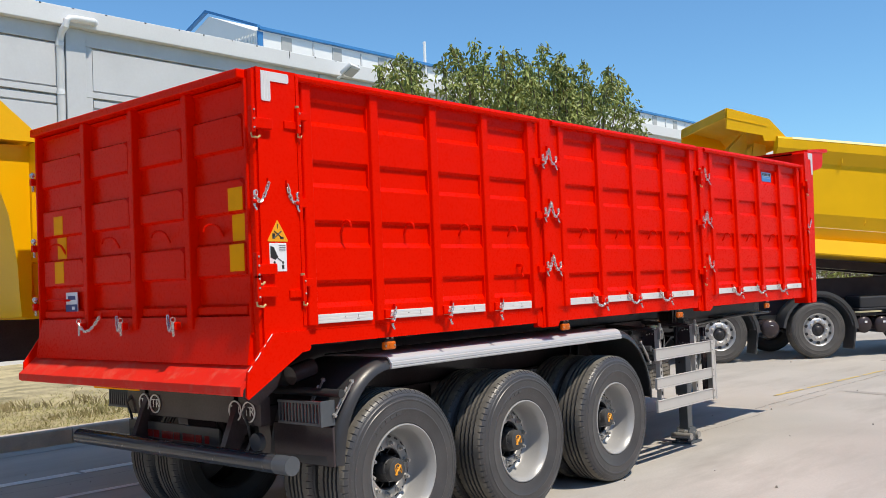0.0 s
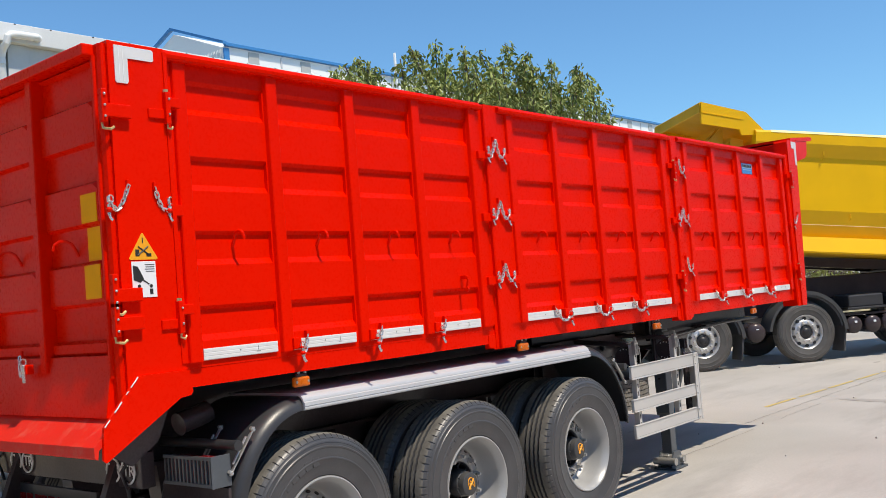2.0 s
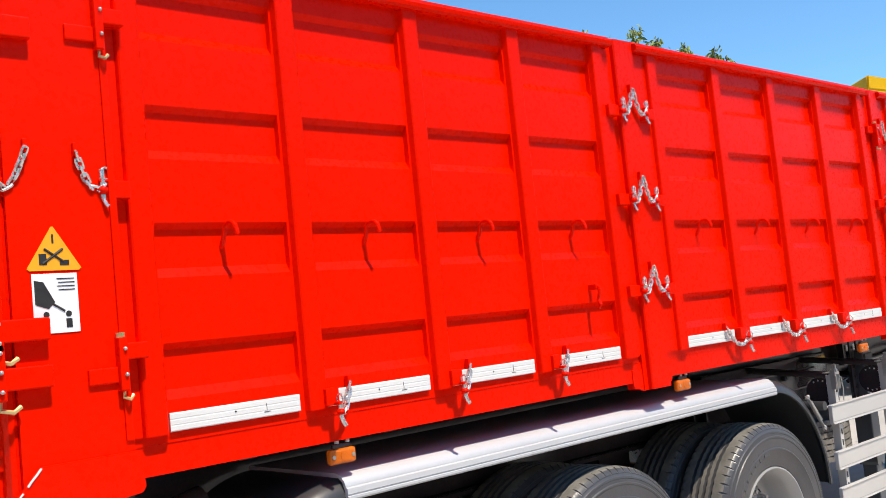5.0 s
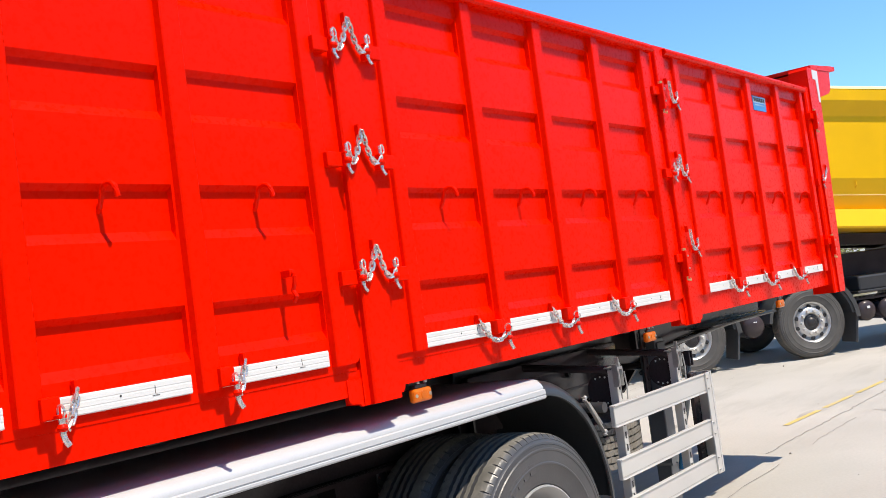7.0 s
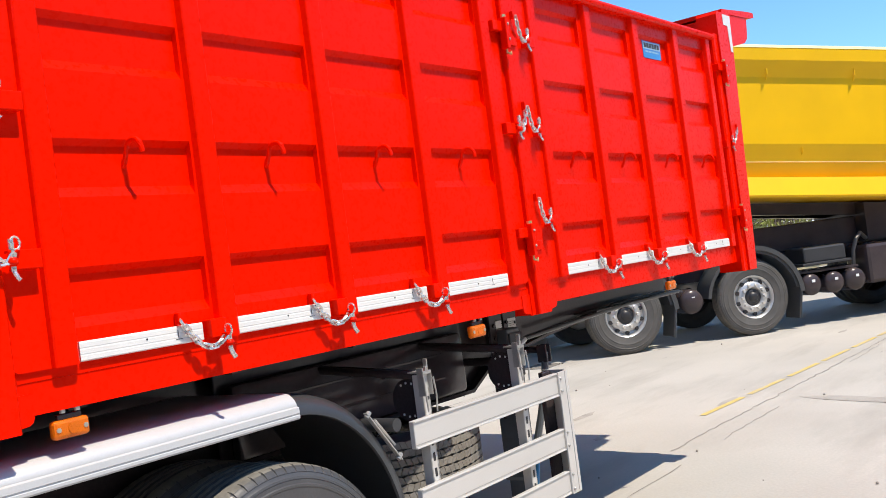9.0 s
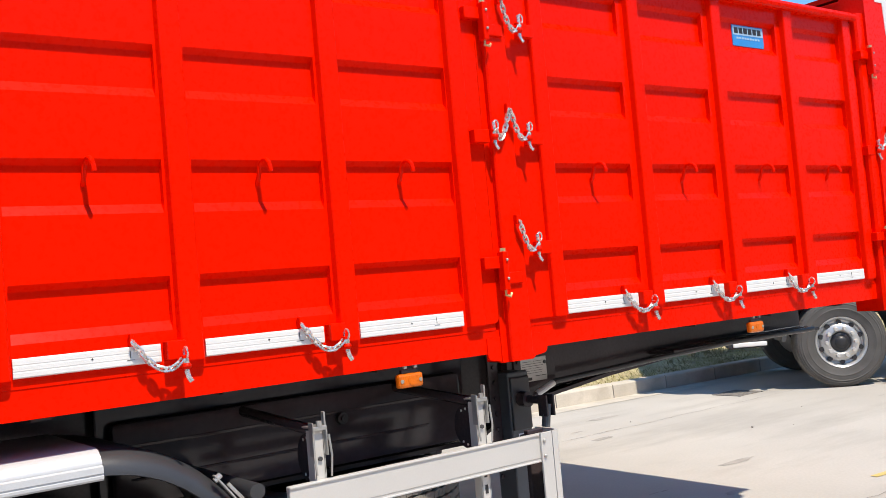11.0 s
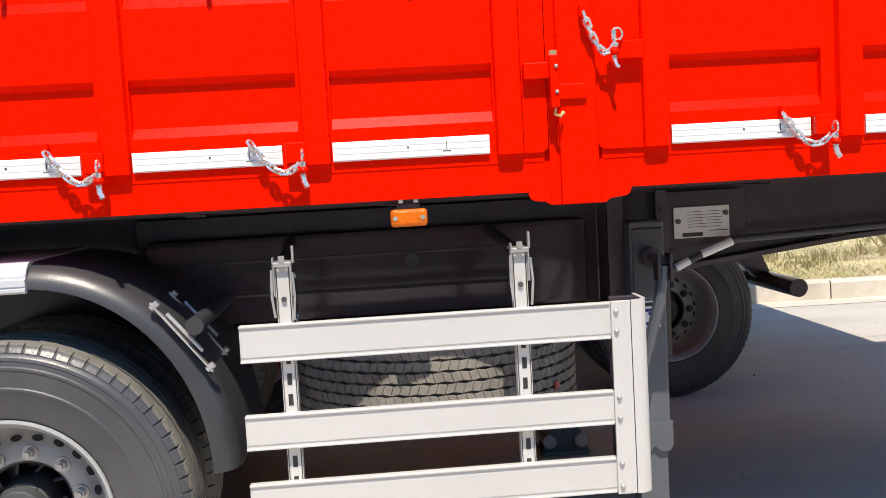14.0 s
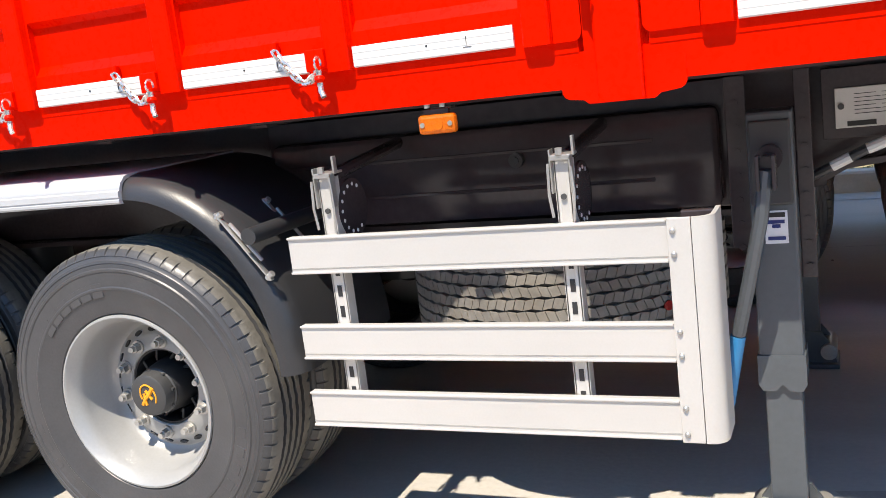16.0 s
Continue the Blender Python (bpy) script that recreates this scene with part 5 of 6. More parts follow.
truck = new("tipper_truck")
truck.matrix_basis = pose(13.73, 3.98, 0, 0, 0, 137.0)
tagged(truck, "yellow tipper truck with a white cab and four axles", "truck")
for x in (0.0, -2.01):
    steer_wheel(truck, x, 0.0)
    steer_wheel(truck, x, -2.45, False)
    a = local_part("wheel_arch", arch(x, 0.74, -0.42, 0.02, 8, 172, 0.05), GREY_PLASTIC, truck, "", True)
    local_part("arch_lip", arch(x, 0.80, 0.0, 0.05, 60, 178, 0.07), GREY_PLASTIC, a, "", True)
    fl = local_part("mud_flap", prism(NB(), [(x - 0.775, 0.62), (x - 0.745, 0.62), (x - 0.675, 0.16), (x - 0.700, 0.15)], "y", -0.40, 0.02), RUBBER, truck)
    local_part("flap_edge", prism(NB(), [(x - 0.775, 0.62), (x - 0.765, 0.62), (x - 0.690, 0.15), (x - 0.700, 0.15)], "y", 0.021, 0.028), GREY_STEEL, fl)
for x in (-5.2, -6.6):
    for y, near in ((0.0, True), (-2.45, False)):
        w = local_part("wheel", RIM_MESH, None, truck, "dished wheel")
        w.matrix_basis = pose(x, y, 0.53, 0, 0, 180 if near else 0)
        local_part("tyre", TYRE, None, w)
        t2 = local_part("tyre", TYRE, None, w)
        t2.location = (0, 0.335, 0)
        local_part("hub", HUB_MESH, None, w)
for x in (0.0, -2.01, -5.2, -6.6):
    bm = NB()
    rod(bm, (x, -2.1, 0.53), (x, -0.30, 0.53), 0.07, 14)
    local_part("axle", bm, BLACK, truck)
for y in (-0.80, -1.65):
    local_part("chassis_rail", box(NB(), -7.6, 1.2, y - 0.04, y + 0.04, 0.86, 1.14), BLACK, truck)
    local_part("tipping_rail", prism(NB(), [(-7.6, 1.20), (-7.6, 1.44), (-1.5, 2.07), (-1.5, 1.90)], "y", y - 0.06, y + 0.06), BLACK, truck)
for k in range(6):
    local_part("cross_member", box(NB(), -7.0 + 1.5 * k, -6.9 + 1.5 * k, -1.60, -0.85, 0.92, 1.08), BLACK, truck)
for x, z, r in ((-1.06, 0.62, 0.185), (-3.00, 0.62, 0.165), (-3.38, 0.61, 0.165), (-3.73, 0.615, 0.175)):
    bm = NB()
    rod(bm, (x, -0.75, z), (x, -0.10, z), r, 24)
    bmesh.ops.create_uvsphere(bm, u_segments=24, v_segments=10, radius=r, matrix=Matrix.Translation((x, -0.10, z)) @ Matrix.Diagonal((1, 0.5, 1, 1)))
    tk = local_part("air_tank", bm, BLACK, truck, "black air tank", True)
    local_part("tank_label", box(NB(), x - 0.025, x + 0.025, -0.024, -0.014, z + 0.035, z + 0.075), STICKER_WHITE, tk)
bb = local_part("battery_box", box(NB(), -3.62, -2.92, -0.62, -0.06, 0.94, 1.18, 0.03), PLASTIC, truck)
local_part("box_lid", box(NB(), -3.68, -2.87, -0.64, -0.03, 0.905, 0.945, 0.01), PLASTIC, bb)
local_part("tank_bracket", box(NB(), -3.85, -2.85, -0.70, -0.15, 0.79, 0.83, 0.005), BLACK, truck)
local_part("hose_bundle", tube(NB(), [(-3.80, -0.2, 0.80), (-3.78, -0.12, 1.05), (-3.84, -0.10, 1.22), (-3.95, -0.15, 1.30), (-4.2, -0.4, 1.2)], 0.03, 8), RUBBER, truck, "", True)
local_part("pump_frame", box(NB(), -4.3, -1.5, -1.70, -0.76, 1.141, 1.56, 0.02), BLACK, truck)
local_part("body_bearer", prism(NB(), [(-7.6, 1.21), (-7.6, 1.40), (-4.31, 1.76), (-4.31, 1.15)], "y", -1.95, -0.50), BLACK, truck)
local_part("fuel_tank", box(NB(), -4.75, -4.00, -0.72, -0.12, 0.50, 1.12, 0.06), BLACK, truck)
# cab
cab_side = [(-0.22, 2.00), (-0.25, 3.30), (-0.15, 3.58), (0.20, 3.80), (0.75, 3.80), (1.20, 3.55), (1.52, 2.45), (1.55, 2.00)]
cab = local_part("cab", prism(NB(), cab_side, "y", -2.45, 0.0), WHITE_PAINT, truck, "white cab", True)
local_part("cab_base", prism(NB(), [(-0.22, 1.995), (1.55, 1.995), (1.60, 1.2), (1.56, 0.98), (0.86, 0.98), (0.78, 1.02), (0.45, 1.28), (-0.22, 1.30)], "y", -2.45, 0.01), HUBBLACK, cab, "dark grey lower cab trim")
local_part("side_window", prism(NB(), [(0.15, 2.50), (0.15, 3.40), (0.60, 3.42), (1.15, 3.05), (1.32, 2.50)], "y", 0.001, 0.012), GLASS_DARK, cab, "dark side window")
local_part("windscreen", prism(NB(), [(1.13, 3.40), (1.155, 3.42), (1.50, 2.55), (1.475, 2.54)], "y", -2.25, -0.20), GLASS_DARK, cab)
local_part("cab_rear_panel", box(NB(), -0.275, -0.252, -2.40, -0.05, 2.05, 3.30, 0.005), GREY_PLASTIC, cab, "dark rear wall of the cab")
st = local_part("step_box", prism(NB(), [(0.90, 0.98), (0.90, 0.66), (0.95, 0.58), (1.37, 0.58), (1.42, 0.66), (1.42, 0.98)], "y", -0.30, 0.012), HUBBLACK, cab)
local_part("step_bar", box(NB(), 0.92, 1.34, 0.014, 0.06, 0.60, 0.655, 0.012), WHITE_PAINT, st, "white step edge")
local_part("door_mirror", box(NB(), 1.35, 1.50, 0.05, 0.28, 2.6, 3.3, 0.03), PLASTIC, cab)
# behind the cab
gp = local_part("intake_panel", box(NB(), -0.78, -0.36, -0.55, 0.0, 1.12, 1.96, 0.03), GREY_PLASTIC, truck, "dark grey panel behind the cab")
local_part("panel_slot", box(NB(), -0.62, -0.44, 0.001, 0.008, 1.58, 1.78, 0.002), HUBBLACK, gp)
local_part("panel_rib", box(NB(), -0.77, -0.38, 0.001, 0.02, 1.24, 1.30, 0.005), GREY_PLASTIC, gp)
bm = NB()
rod(bm, (-0.74, -0.75, 1.15), (-0.76, -0.75, 3.22), 0.115, 20)
ram = local_part("lifting_ram", bm, RUST, truck, "brown hydraulic ram with bright rod", True)
bm = NB()
rod(bm, (-0.76, -0.75, 3.22), (-0.74, -0.75, 4.12), 0.070, 18)
local_part("ram_rod", bm, CHROME, ram, "", True)
bm = NB()
rod(bm, (-0.755, -0.75, 3.12), (-0.757, -0.75, 3.24), 0.135, 20)
local_part("ram_collar", bm, RUST, ram, "", True)
# body, its front end raised on the ram
TILT = radians(6.2)


def tl(x, z):
    """Truck axes to the axes of the raised body."""
    c, s = math.cos(TILT), math.sin(TILT)
    return (-2.33 + (x + 2.33) * c + z * s, z * c - (x + 2.33) * s)


sec = [(-0.30, 2.00), (0.10, 2.00), (0.12, 2.03), (0.02, 2.31), (-0.12, 2.315), (-0.045, 2.540), (-0.030, 2.545), (0.05, 2.805), (0.05, 3.805), (0.16, 4.02), (0.17, 4.04), (0.17, 4.22), (0.13, 4.265), (0.03, 4.265), (-0.02, 4.19), (-0.10, 2.50), (-0.45, 2.22)]
full = sec + [(-2.45 - y, z) for y, z in sec[::-1]]
tub = local_part("tipper_body", prism(NB(), full, "x", -8.2, tl(-1.30, 4.2)[0]), YELLOW, truck, "yellow half-round tipper body, front end raised")
tub.matrix_basis = pose(-2.33, 0, 0, 0, -math.degrees(TILT), 0) @ pose(2.33, 0, 0)
# front wall, ribs, brackets and canopy have their shade painted into the yellow
front = [(-1.32, 2.12), (-1.20, 2.15), (-1.02, 3.2), (-1.00, 3.9), (-1.08, 4.36), (-1.32, 4.30)]
local_part("front_wall", prism(NB(), [tl(*p) for p in front], "y", -2.05, -0.42), YELLOW_SHADED_DUSTY, tub, "dusty yellow front wall of the body with shade in its colour")
for y in (-0.55, -1.20, -1.85):
    local_part("front_rib", prism(NB(), [tl(*p) for p in ((-1.195, 2.15), (-1.015, 3.2), (-0.995, 3.9), (-1.06, 4.30), (-0.95, 4.22), (-0.87, 3.7), (-1.08, 2.20))], "y", y - 0.09, y + 0.09), YELLOW_SHADED_DUSTY, tub)
bracket = [(-1.0, 4.62), (-0.66, 4.30), (-0.60, 4.12), (-0.66, 4.00), (-0.82, 3.90), (-1.0, 3.60)]
rb = local_part("ram_bracket", prism(NB(), [tl(*p) for p in bracket], "y", -0.655, -0.60), YELLOW_SHADED_DUSTY, tub)
px_, pz_ = tl(-0.74, 4.12)
bm = NB()
rod(bm, (px_, -0.85, pz_), (px_, -0.58, pz_), 0.045, 14)
local_part("ram_pin", bm, BLACK, rb)
local_part("ram_bracket", prism(NB(), [tl(*p) for p in bracket], "y", -0.90, -0.845), YELLOW_SHADED_DUSTY, tub)
roof = [(-0.36, 4.95), (-1.20, 4.71), (-1.56, 4.31), (-1.56, 4.22), (-1.60, 4.22), (-1.62, 4.31), (-1.22, 4.76), (-0.36, 5.00), (-0.33, 4.98), (-0.31, 4.80), (-0.345, 4.79)]
can = local_part("canopy", prism(NB(), [tl(*p) for p in roof], "y", -2.47, 0.02), YELLOW_SHADED_DUSTY, tub, "dusty yellow cab guard canopy with shade in its colour")
cheek = [(-0.35, 4.98), (-1.21, 4.735), (-1.58, 4.31), (-1.08, 4.32), (-1.05, 4.43), (-0.32, 4.58)]
local_part("canopy_cheek", prism(NB(), [tl(*p) for p in cheek], "y", 0.021, 0.07), YELLOW, can)
local_part("canopy_cheek", prism(NB(), [tl(*p) for p in cheek], "y", -2.52, -2.471), YELLOW, can)
local_part("cheek_fold", prism(NB(), [tl(*p) for p in ((-0.34, 4.80), (-1.13, 4.62), (-1.13, 4.605), (-0.34, 4.785))], "y", 0.071, 0.080), YELLOW, can)
local_part("top_coping", prism(NB(), [(0.175, 4.225), (0.135, 4.275), (0.02, 4.275), (0.02, 4.266), (0.13, 4.2655), (0.171, 4.222)], "x", -8.2, tl(-1.60, 4.27)[0]), YELLOW_EDGE, tub, "pale worn top edge")
for k in range(5):
    x = tl(-2.62 - 1.42 * k, 3.87 - 0.155 * k)[0]
    bm = NB()
    tube(bm, [(x, 0.05, 3.93), (x, 0.12, 3.92), (x, 0.13, 3.84), (x, 0.08, 3.76)], 0.013, 6)
    local_part("rope_hook", bm, YELLOW, tub)
    bm = NB()
    tube(bm, [(x - 0.58, 0.0, 2.76), (x - 0.58, 0.05, 2.75), (x - 0.58, 0.055, 2.69), (x - 0.58, 0.02, 2.65)], 0.010, 6)
    local_part("rope_hook", bm, YELLOW, tub)
local_part("tailgate", box(NB(), -8.26, -8.2, -2.40, -0.05, 2.2, 4.15, 0.01), YELLOW, tub)
weld = NB()
box(weld, -8.15, tl(-1.35, 2.5)[0], -0.036, -0.028, 2.538, 2.550, 0.002)
local_part("weld_line", weld, YELLOW_EDGE, tub)

# second yellow tipper, parked along the far side of the red trailer
RIM_DULL = RIM_MESH.copy()
RIM_DULL.materials[0] = RIM_DARK
NUT_DARK = NUT.copy()
NUT_DARK.materials[0] = GREY_PLASTIC
FY = 2.97
yt = thing("yellow_tipper_trailer", (3.3, FY + 1.25, 0), "yellow tipper trailer parked beside the red one", "trailer")
prof = [(FY + 0.40, 1.60), (FY + 0.17, 1.60), (FY + 0.10, 1.66), (FY + 0.05, 2.035), (FY + 0.035, 2.045), (FY, 2.28), (FY, 2.59), (FY - 0.085, 2.765), (FY - 0.09, 2.78), (FY - 0.09, 2.94), (FY - 0.06, 2.975), (FY + 0.08, 2.975), (FY + 0.16, 2.2), (FY + 0.45, 1.72)]
mirror = [(2 * FY + 2.5 - y, z) for y, z in prof[::-1]]
# rear end past the underrun bar is unseen, lengthened for its ground shadow
tubb = part("tipper_body", prism(NB(), prof + mirror, "x", -0.30, 8.22), YELLOW, yt, "yellow ribbed tipper body")
part("front_wall", prism(NB(), [(-0.301, 1.61), (-0.385, 1.62), (-0.40, 1.80), (-0.41, 2.02), (-0.47, 2.41), (-0.545, 2.63), (-0.76, 2.95), (-0.301, 2.96)], "y", FY + 0.03, FY + 2.47), YELLOW, tubb, "", True)
part("canopy", prism(NB(), [(-0.20, 2.98), (-0.30, 3.07), (-0.53, 3.26), (-1.2, 3.81), (-2.0, 4.05), (-2.0, 3.92), (-1.25, 3.64), (-0.80, 2.98)], "y", FY - 0.05, FY + 2.55), YELLOW, tubb)
part("tailgate", box(NB(), 8.221, 8.27, FY + 0.05, FY + 2.45, 1.5, 3.0, 0.01), YELLOW, tubb)
for x in (6.26, 4.95, 3.64):
    for near in (True, False):
        w = part("wheel", RIM_DULL, None, yt, "dusty dark dished wheel")
        w.matrix_basis = pose(x, FY + 0.03, HUBZ) if near else pose(x, FY + 2.47, HUBZ, 0, 0, 180)
        part("tyre", TYRE, None, w)
        t2 = part("tyre", TYRE, None, w)
        t2.location = (0, 0.335, 0)
        part("hub", HUB_MESH, None, w)
        if near:
            for k in range(10):
                n = part("wheel_nut", NUT_DARK, None, w)
                a = 2 * math.pi * k / 10
                n.location = (0.1675 * math.cos(a), 0, 0.1675 * math.sin(a))
            for k in range(20):
                h = part("hand_hole", HOLE, None, w)
                h.matrix_basis = pose(0, 0, 0, 0, -18 * (k + 0.4), 0) @ pose(0.208, 0.187, 0)
    bm = NB()
    rod(bm, (x, FY + 0.3, HUBZ), (x, FY + 2.2, HUBZ), 0.075, 16)
    part("axle", bm, BLACK, yt)
    for y in (FY + 0.85, FY + 1.65):
        part("spring_hanger", box(NB(), x - 0.5, x + 0.35, y - 0.05, y + 0.05, 0.60, 1.245), BLACK, yt)
for y in (FY + 0.75, FY + 1.70):
    part("chassis_beam", box(NB(), -3.5, 6.95, y, y + 0.08, 1.25, 1.595), BLACK, yt)
part("front_leg", box(NB(), -2.2, -2.05, FY + 0.30, FY + 0.45, 0.0, 1.25), BLACK, yt)
part("front_leg", box(NB(), -2.2, -2.05, FY + 2.05, FY + 2.20, 0.0, 1.25), BLACK, yt)
bm = NB()
rod(bm, (7.08, FY + 0.03, 0.645), (7.08, FY + 2.5, 0.645), 0.058, 24)
bar = part("underrun_bar", bm, BLACK, yt, "black round underrun bar", True)
for y in (FY + 0.55, FY + 1.90):
    part("bar_bracket", prism(NB(), [(7.02, 0.66), (7.12, 0.68), (6.98, 1.00), (6.76, 1.00), (6.76, 0.82), (6.90, 0.78)], "y", y, y + 0.06), BLACK, bar)
part("rear_beam", box(NB(), 6.80, 6.92, FY + 0.2, FY + 2.3, 0.84, 0.97), BLACK, yt)

# ---- kerb, gutter and markings ----
def kerb_y(x):
    return 7.02 - 0.058 * x


kang = math.degrees(math.atan(-0.058))
kerb = thing("kerb", (5, kerb_y(5), 0), "pale concrete kerb stones along the lawn", "kerb", kind="structure")
bm = prism(NB(), [(0.0, 0.0), (0.008, 0.165), (0.022, 0.183), (0.040, 0.188), (0.18, 0.188), (0.18, 0.0)], "x", 0.006, 0.994)
KSTONE = finish(bm, "kerb_stone", KERB)
for k in range(-14, 34):
    s = part("kerb_stone", KSTONE, None, kerb)
    s.matrix_basis = pose(k * 1.0, kerb_y(k), 0.002 * ((k * 7) % 3), 0, 0, kang)
bm = NB()
vs = [[bm.verts.new((x, kerb_y(x) - d, 0.004)) for d in (0.34, -0.02)] for x in range(-60, 121, 4)]
for A, B in zip(vs, vs[1:]):
    bm.faces.new((A[0], B[0], B[1], A[1]))
single("gutter", bm, KERB, "pale concrete gutter strip beside the kerb", "gutter", "structure")


def stripe(name, pts, w, mat, label):
    bm = NB()
    for (x0, y0), (x1, y1) in pts:
        d = Vector((x1 - x0, y1 - y0, 0)).normalized()
        n = Vector((-d.y, d.x, 0)) * w / 2
        a, b = Vector((x0, y0, 0.0045)), Vector((x1, y1, 0.0045))
        bm.faces.new([bm.verts.new(v) for v in (a - n, b - n, b + n, a + n)])
    return single(name, bm, mat, label, "road marking", "structure")


stripe("yellow_line", [((9.35 + 1.0 * k, 1.13 - 0.075 * k), (10.2 + 1.0 * k, 1.066 - 0.075 * k)) for k in range(9)], 0.062, YELLOW_ROAD, "worn broken yellow line on the concrete")
# white brightened to stand for strips of sunlight on the shaded concrete
stripe("sun_strip", [((-3.0, 5.10), (1.02, 4.91)), ((1.06, 4.905), (2.6, 4.82))], 0.16, SUNLIT_STRIP, "worn white strip on the concrete with sunlight in its colour")
stripe("sun_strip", [((-1.0, 3.98), (1.6, 3.78))], 0.10, SUNLIT_STRIP, "worn white strip on the concrete with sunlight in its colour")
CRACK = material("dark_joint", (0.25, 0.235, 0.215), 0.95, 0, 0.2, 5)
STAIN = material("dust_patch", (0.33, 0.31, 0.285), 0.95, 0, 0.2, 3)
GRATE = material("dusty_cast_iron", (0.20, 0.185, 0.17), 0.8, 0.1, 0.2, 12, 0.2, 60)
grate = thing("drain_grate", (12.86, 4.97, 0.0), "small dusty cast iron drain grate in the concrete", "drain", kind="structure")
bm = NB()
for a in (-0.24, 0.21):
    box(bm, 12.86 + a, 12.89 + a, 4.75, 5.19, 0.001, 0.010, 0.002)
part("grate_frame", bm, GRATE, grate)
for k in range(9):
    y = 4.765 + 0.05 * k
    part("grate_bar", box(NB(), 12.651, 13.069, y, y + 0.022, 0.001, 0.009, 0.002), GRATE, grate)
rnd = random.Random(12)


def crack(x0, y0, x1, y1, n, w):
    bm = NB()
    line = [(x0 + (x1 - x0) * k / n + rnd.uniform(-0.02, 0.02), y0 + (y1 - y0) * k / n + rnd.uniform(-0.02, 0.02)) for k in range(n + 1)]
    for (a, b), (c, d) in zip(line, line[1:]):
        h = w * rnd.uniform(0.5, 1.3) / 2
        bm.faces.new([bm.verts.new(v) for v in ((a, b - h, 0.0035), (c, d - h, 0.0035), (c, d + h, 0.0035), (a, b + h, 0.0035))])
    single("floor_joint", bm, CRACK, "dark worn joint in the concrete yard", "joint", "structure")


for k in range(9):
    x0 = -5 + 3.3 * k + rnd.uniform(0, 0.8)
    crack(x0, 0.62 - 0.004 * x0, x0 + rnd.uniform(0.8, 2.4), 0.60 - 0.004 * x0, 14, 0.008)
crack(-6, 4.55, 26, 4.40, 160, 0.008)
crack(8.0, 0.845, 14.4, 0.585, 60, 0.011)
bm = NB()
for k in range(45):
    x, y = rnd.uniform(5.5, 17), rnd.uniform(-3.5, 5.8)
    r, s = rnd.uniform(0.02, 0.16), rnd.uniform(0.15, 0.5)
    pts = []
    for j in range(9):
        a = 2 * math.pi * j / 9
        q = r * rnd.uniform(0.6, 1.2)
        pts.append(bm.verts.new((x + q * math.cos(a) * 1.6, y + q * math.sin(a) * s, 0.0025)))
    bm.faces.new(pts)
single("floor_stains", bm, STAIN, "small oil and tyre stains on the concrete", "stain", "stuff")
bm = NB()
pts = []
for j in range(14):
    a = 2 * math.pi * j / 14
    q = rnd.uniform(0.85, 1.1)
    pts.append(bm.verts.new((10.02 + q * (0.12 * math.sin(a) + 0.16 * math.cos(a)), -0.06 + q * 0.55 * math.cos(a), 0.003)))
bm.faces.new(pts)
single("floor_patch", bm, STAIN, "dark damp patch on the concrete", "stain", "structure")
bm = NB()
rnd = random.Random(31)
for k in range(70):
    x, y = rnd.uniform(-3, 16), rnd.uniform(-3, 6)
    r = rnd.uniform(0.004, 0.014)
    bmesh.ops.create_icosphere(bm, subdivisions=1, radius=r, matrix=Matrix.Translation((x, y, r * 0.6)))
single("pebbles", bm, STAIN, "scattered small stones on the concrete", "pebbles", "stuff")

# ---- lawn blades ----
bm = NB()
rnd = random.Random(5)
verts, faces = [], []
for k in range(34000):
    x = rnd.uniform(-1, 20)
    y = kerb_y(x) + 0.18 + abs(rnd.gauss(0, 1.8))
    if y > 14:
        continue
    h, w, a = rnd.uniform(0.02, 0.06), rnd.uniform(0.004, 0.009), rnd.uniform(0, 6.28)
    lx, ly = rnd.gauss(0, 0.05), rnd.gauss(0, 0.05)
    z = 0.175 + min(1, (y - kerb_y(x) - 0.16)) * 0.05
    i = len(verts)
    verts += [(x - w * math.cos(a), y - w * math.sin(a), z), (x + w * math.cos(a), y + w * math.sin(a), z), (x + lx, y + ly, z + h)]
    faces.append((i, i + 1, i + 2))
bm.free()
me = bpy.data.meshes.new("lawn_grass")
me.from_pydata(verts, [], faces)
me.materials.append(GRASS)
tagged(new("lawn_grass", me), "sparse dry straw coloured grass blades", "grass", kind="stuff")

# weeds, dead leaves and tufts on the lawn
WEED = material("dry_brown_weeds", (0.23, 0.19, 0.095), 0.85, 0, 0.35, 1.3, dirt=(0.14, 0.16, 0.055), dirt_amount=0.9, dirt_scale=0.5)
rnd = random.Random(77)
verts, faces = [], []


def tuft(x, y, n, h, spread):
    z = 0.175 + min(1, max(0.0, y - kerb_y(x) - 0.16)) * 0.05
    for j in range(n):
        a, r = rnd.uniform(0, 6.28), abs(rnd.gauss(0, spread))
        bx, by = x + r * math.cos(a), y + r * math.sin(a)
        w, k = rnd.uniform(0.005, 0.012), rnd.uniform(0.5, 1.0) * h
        lx, ly = rnd.gauss(0, 0.45) * k, rnd.gauss(0, 0.45) * k
        i = len(verts)
        verts.extend([(bx - w, by, z - 0.02), (bx + w, by, z - 0.02), (bx + 0.6 * lx + w * 0.7, by + 0.6 * ly, z + 0.7 * k), (bx + lx, by + ly, z + k)])
        faces.extend([(i, i + 1, i + 2), (i, i + 2, i + 3)])


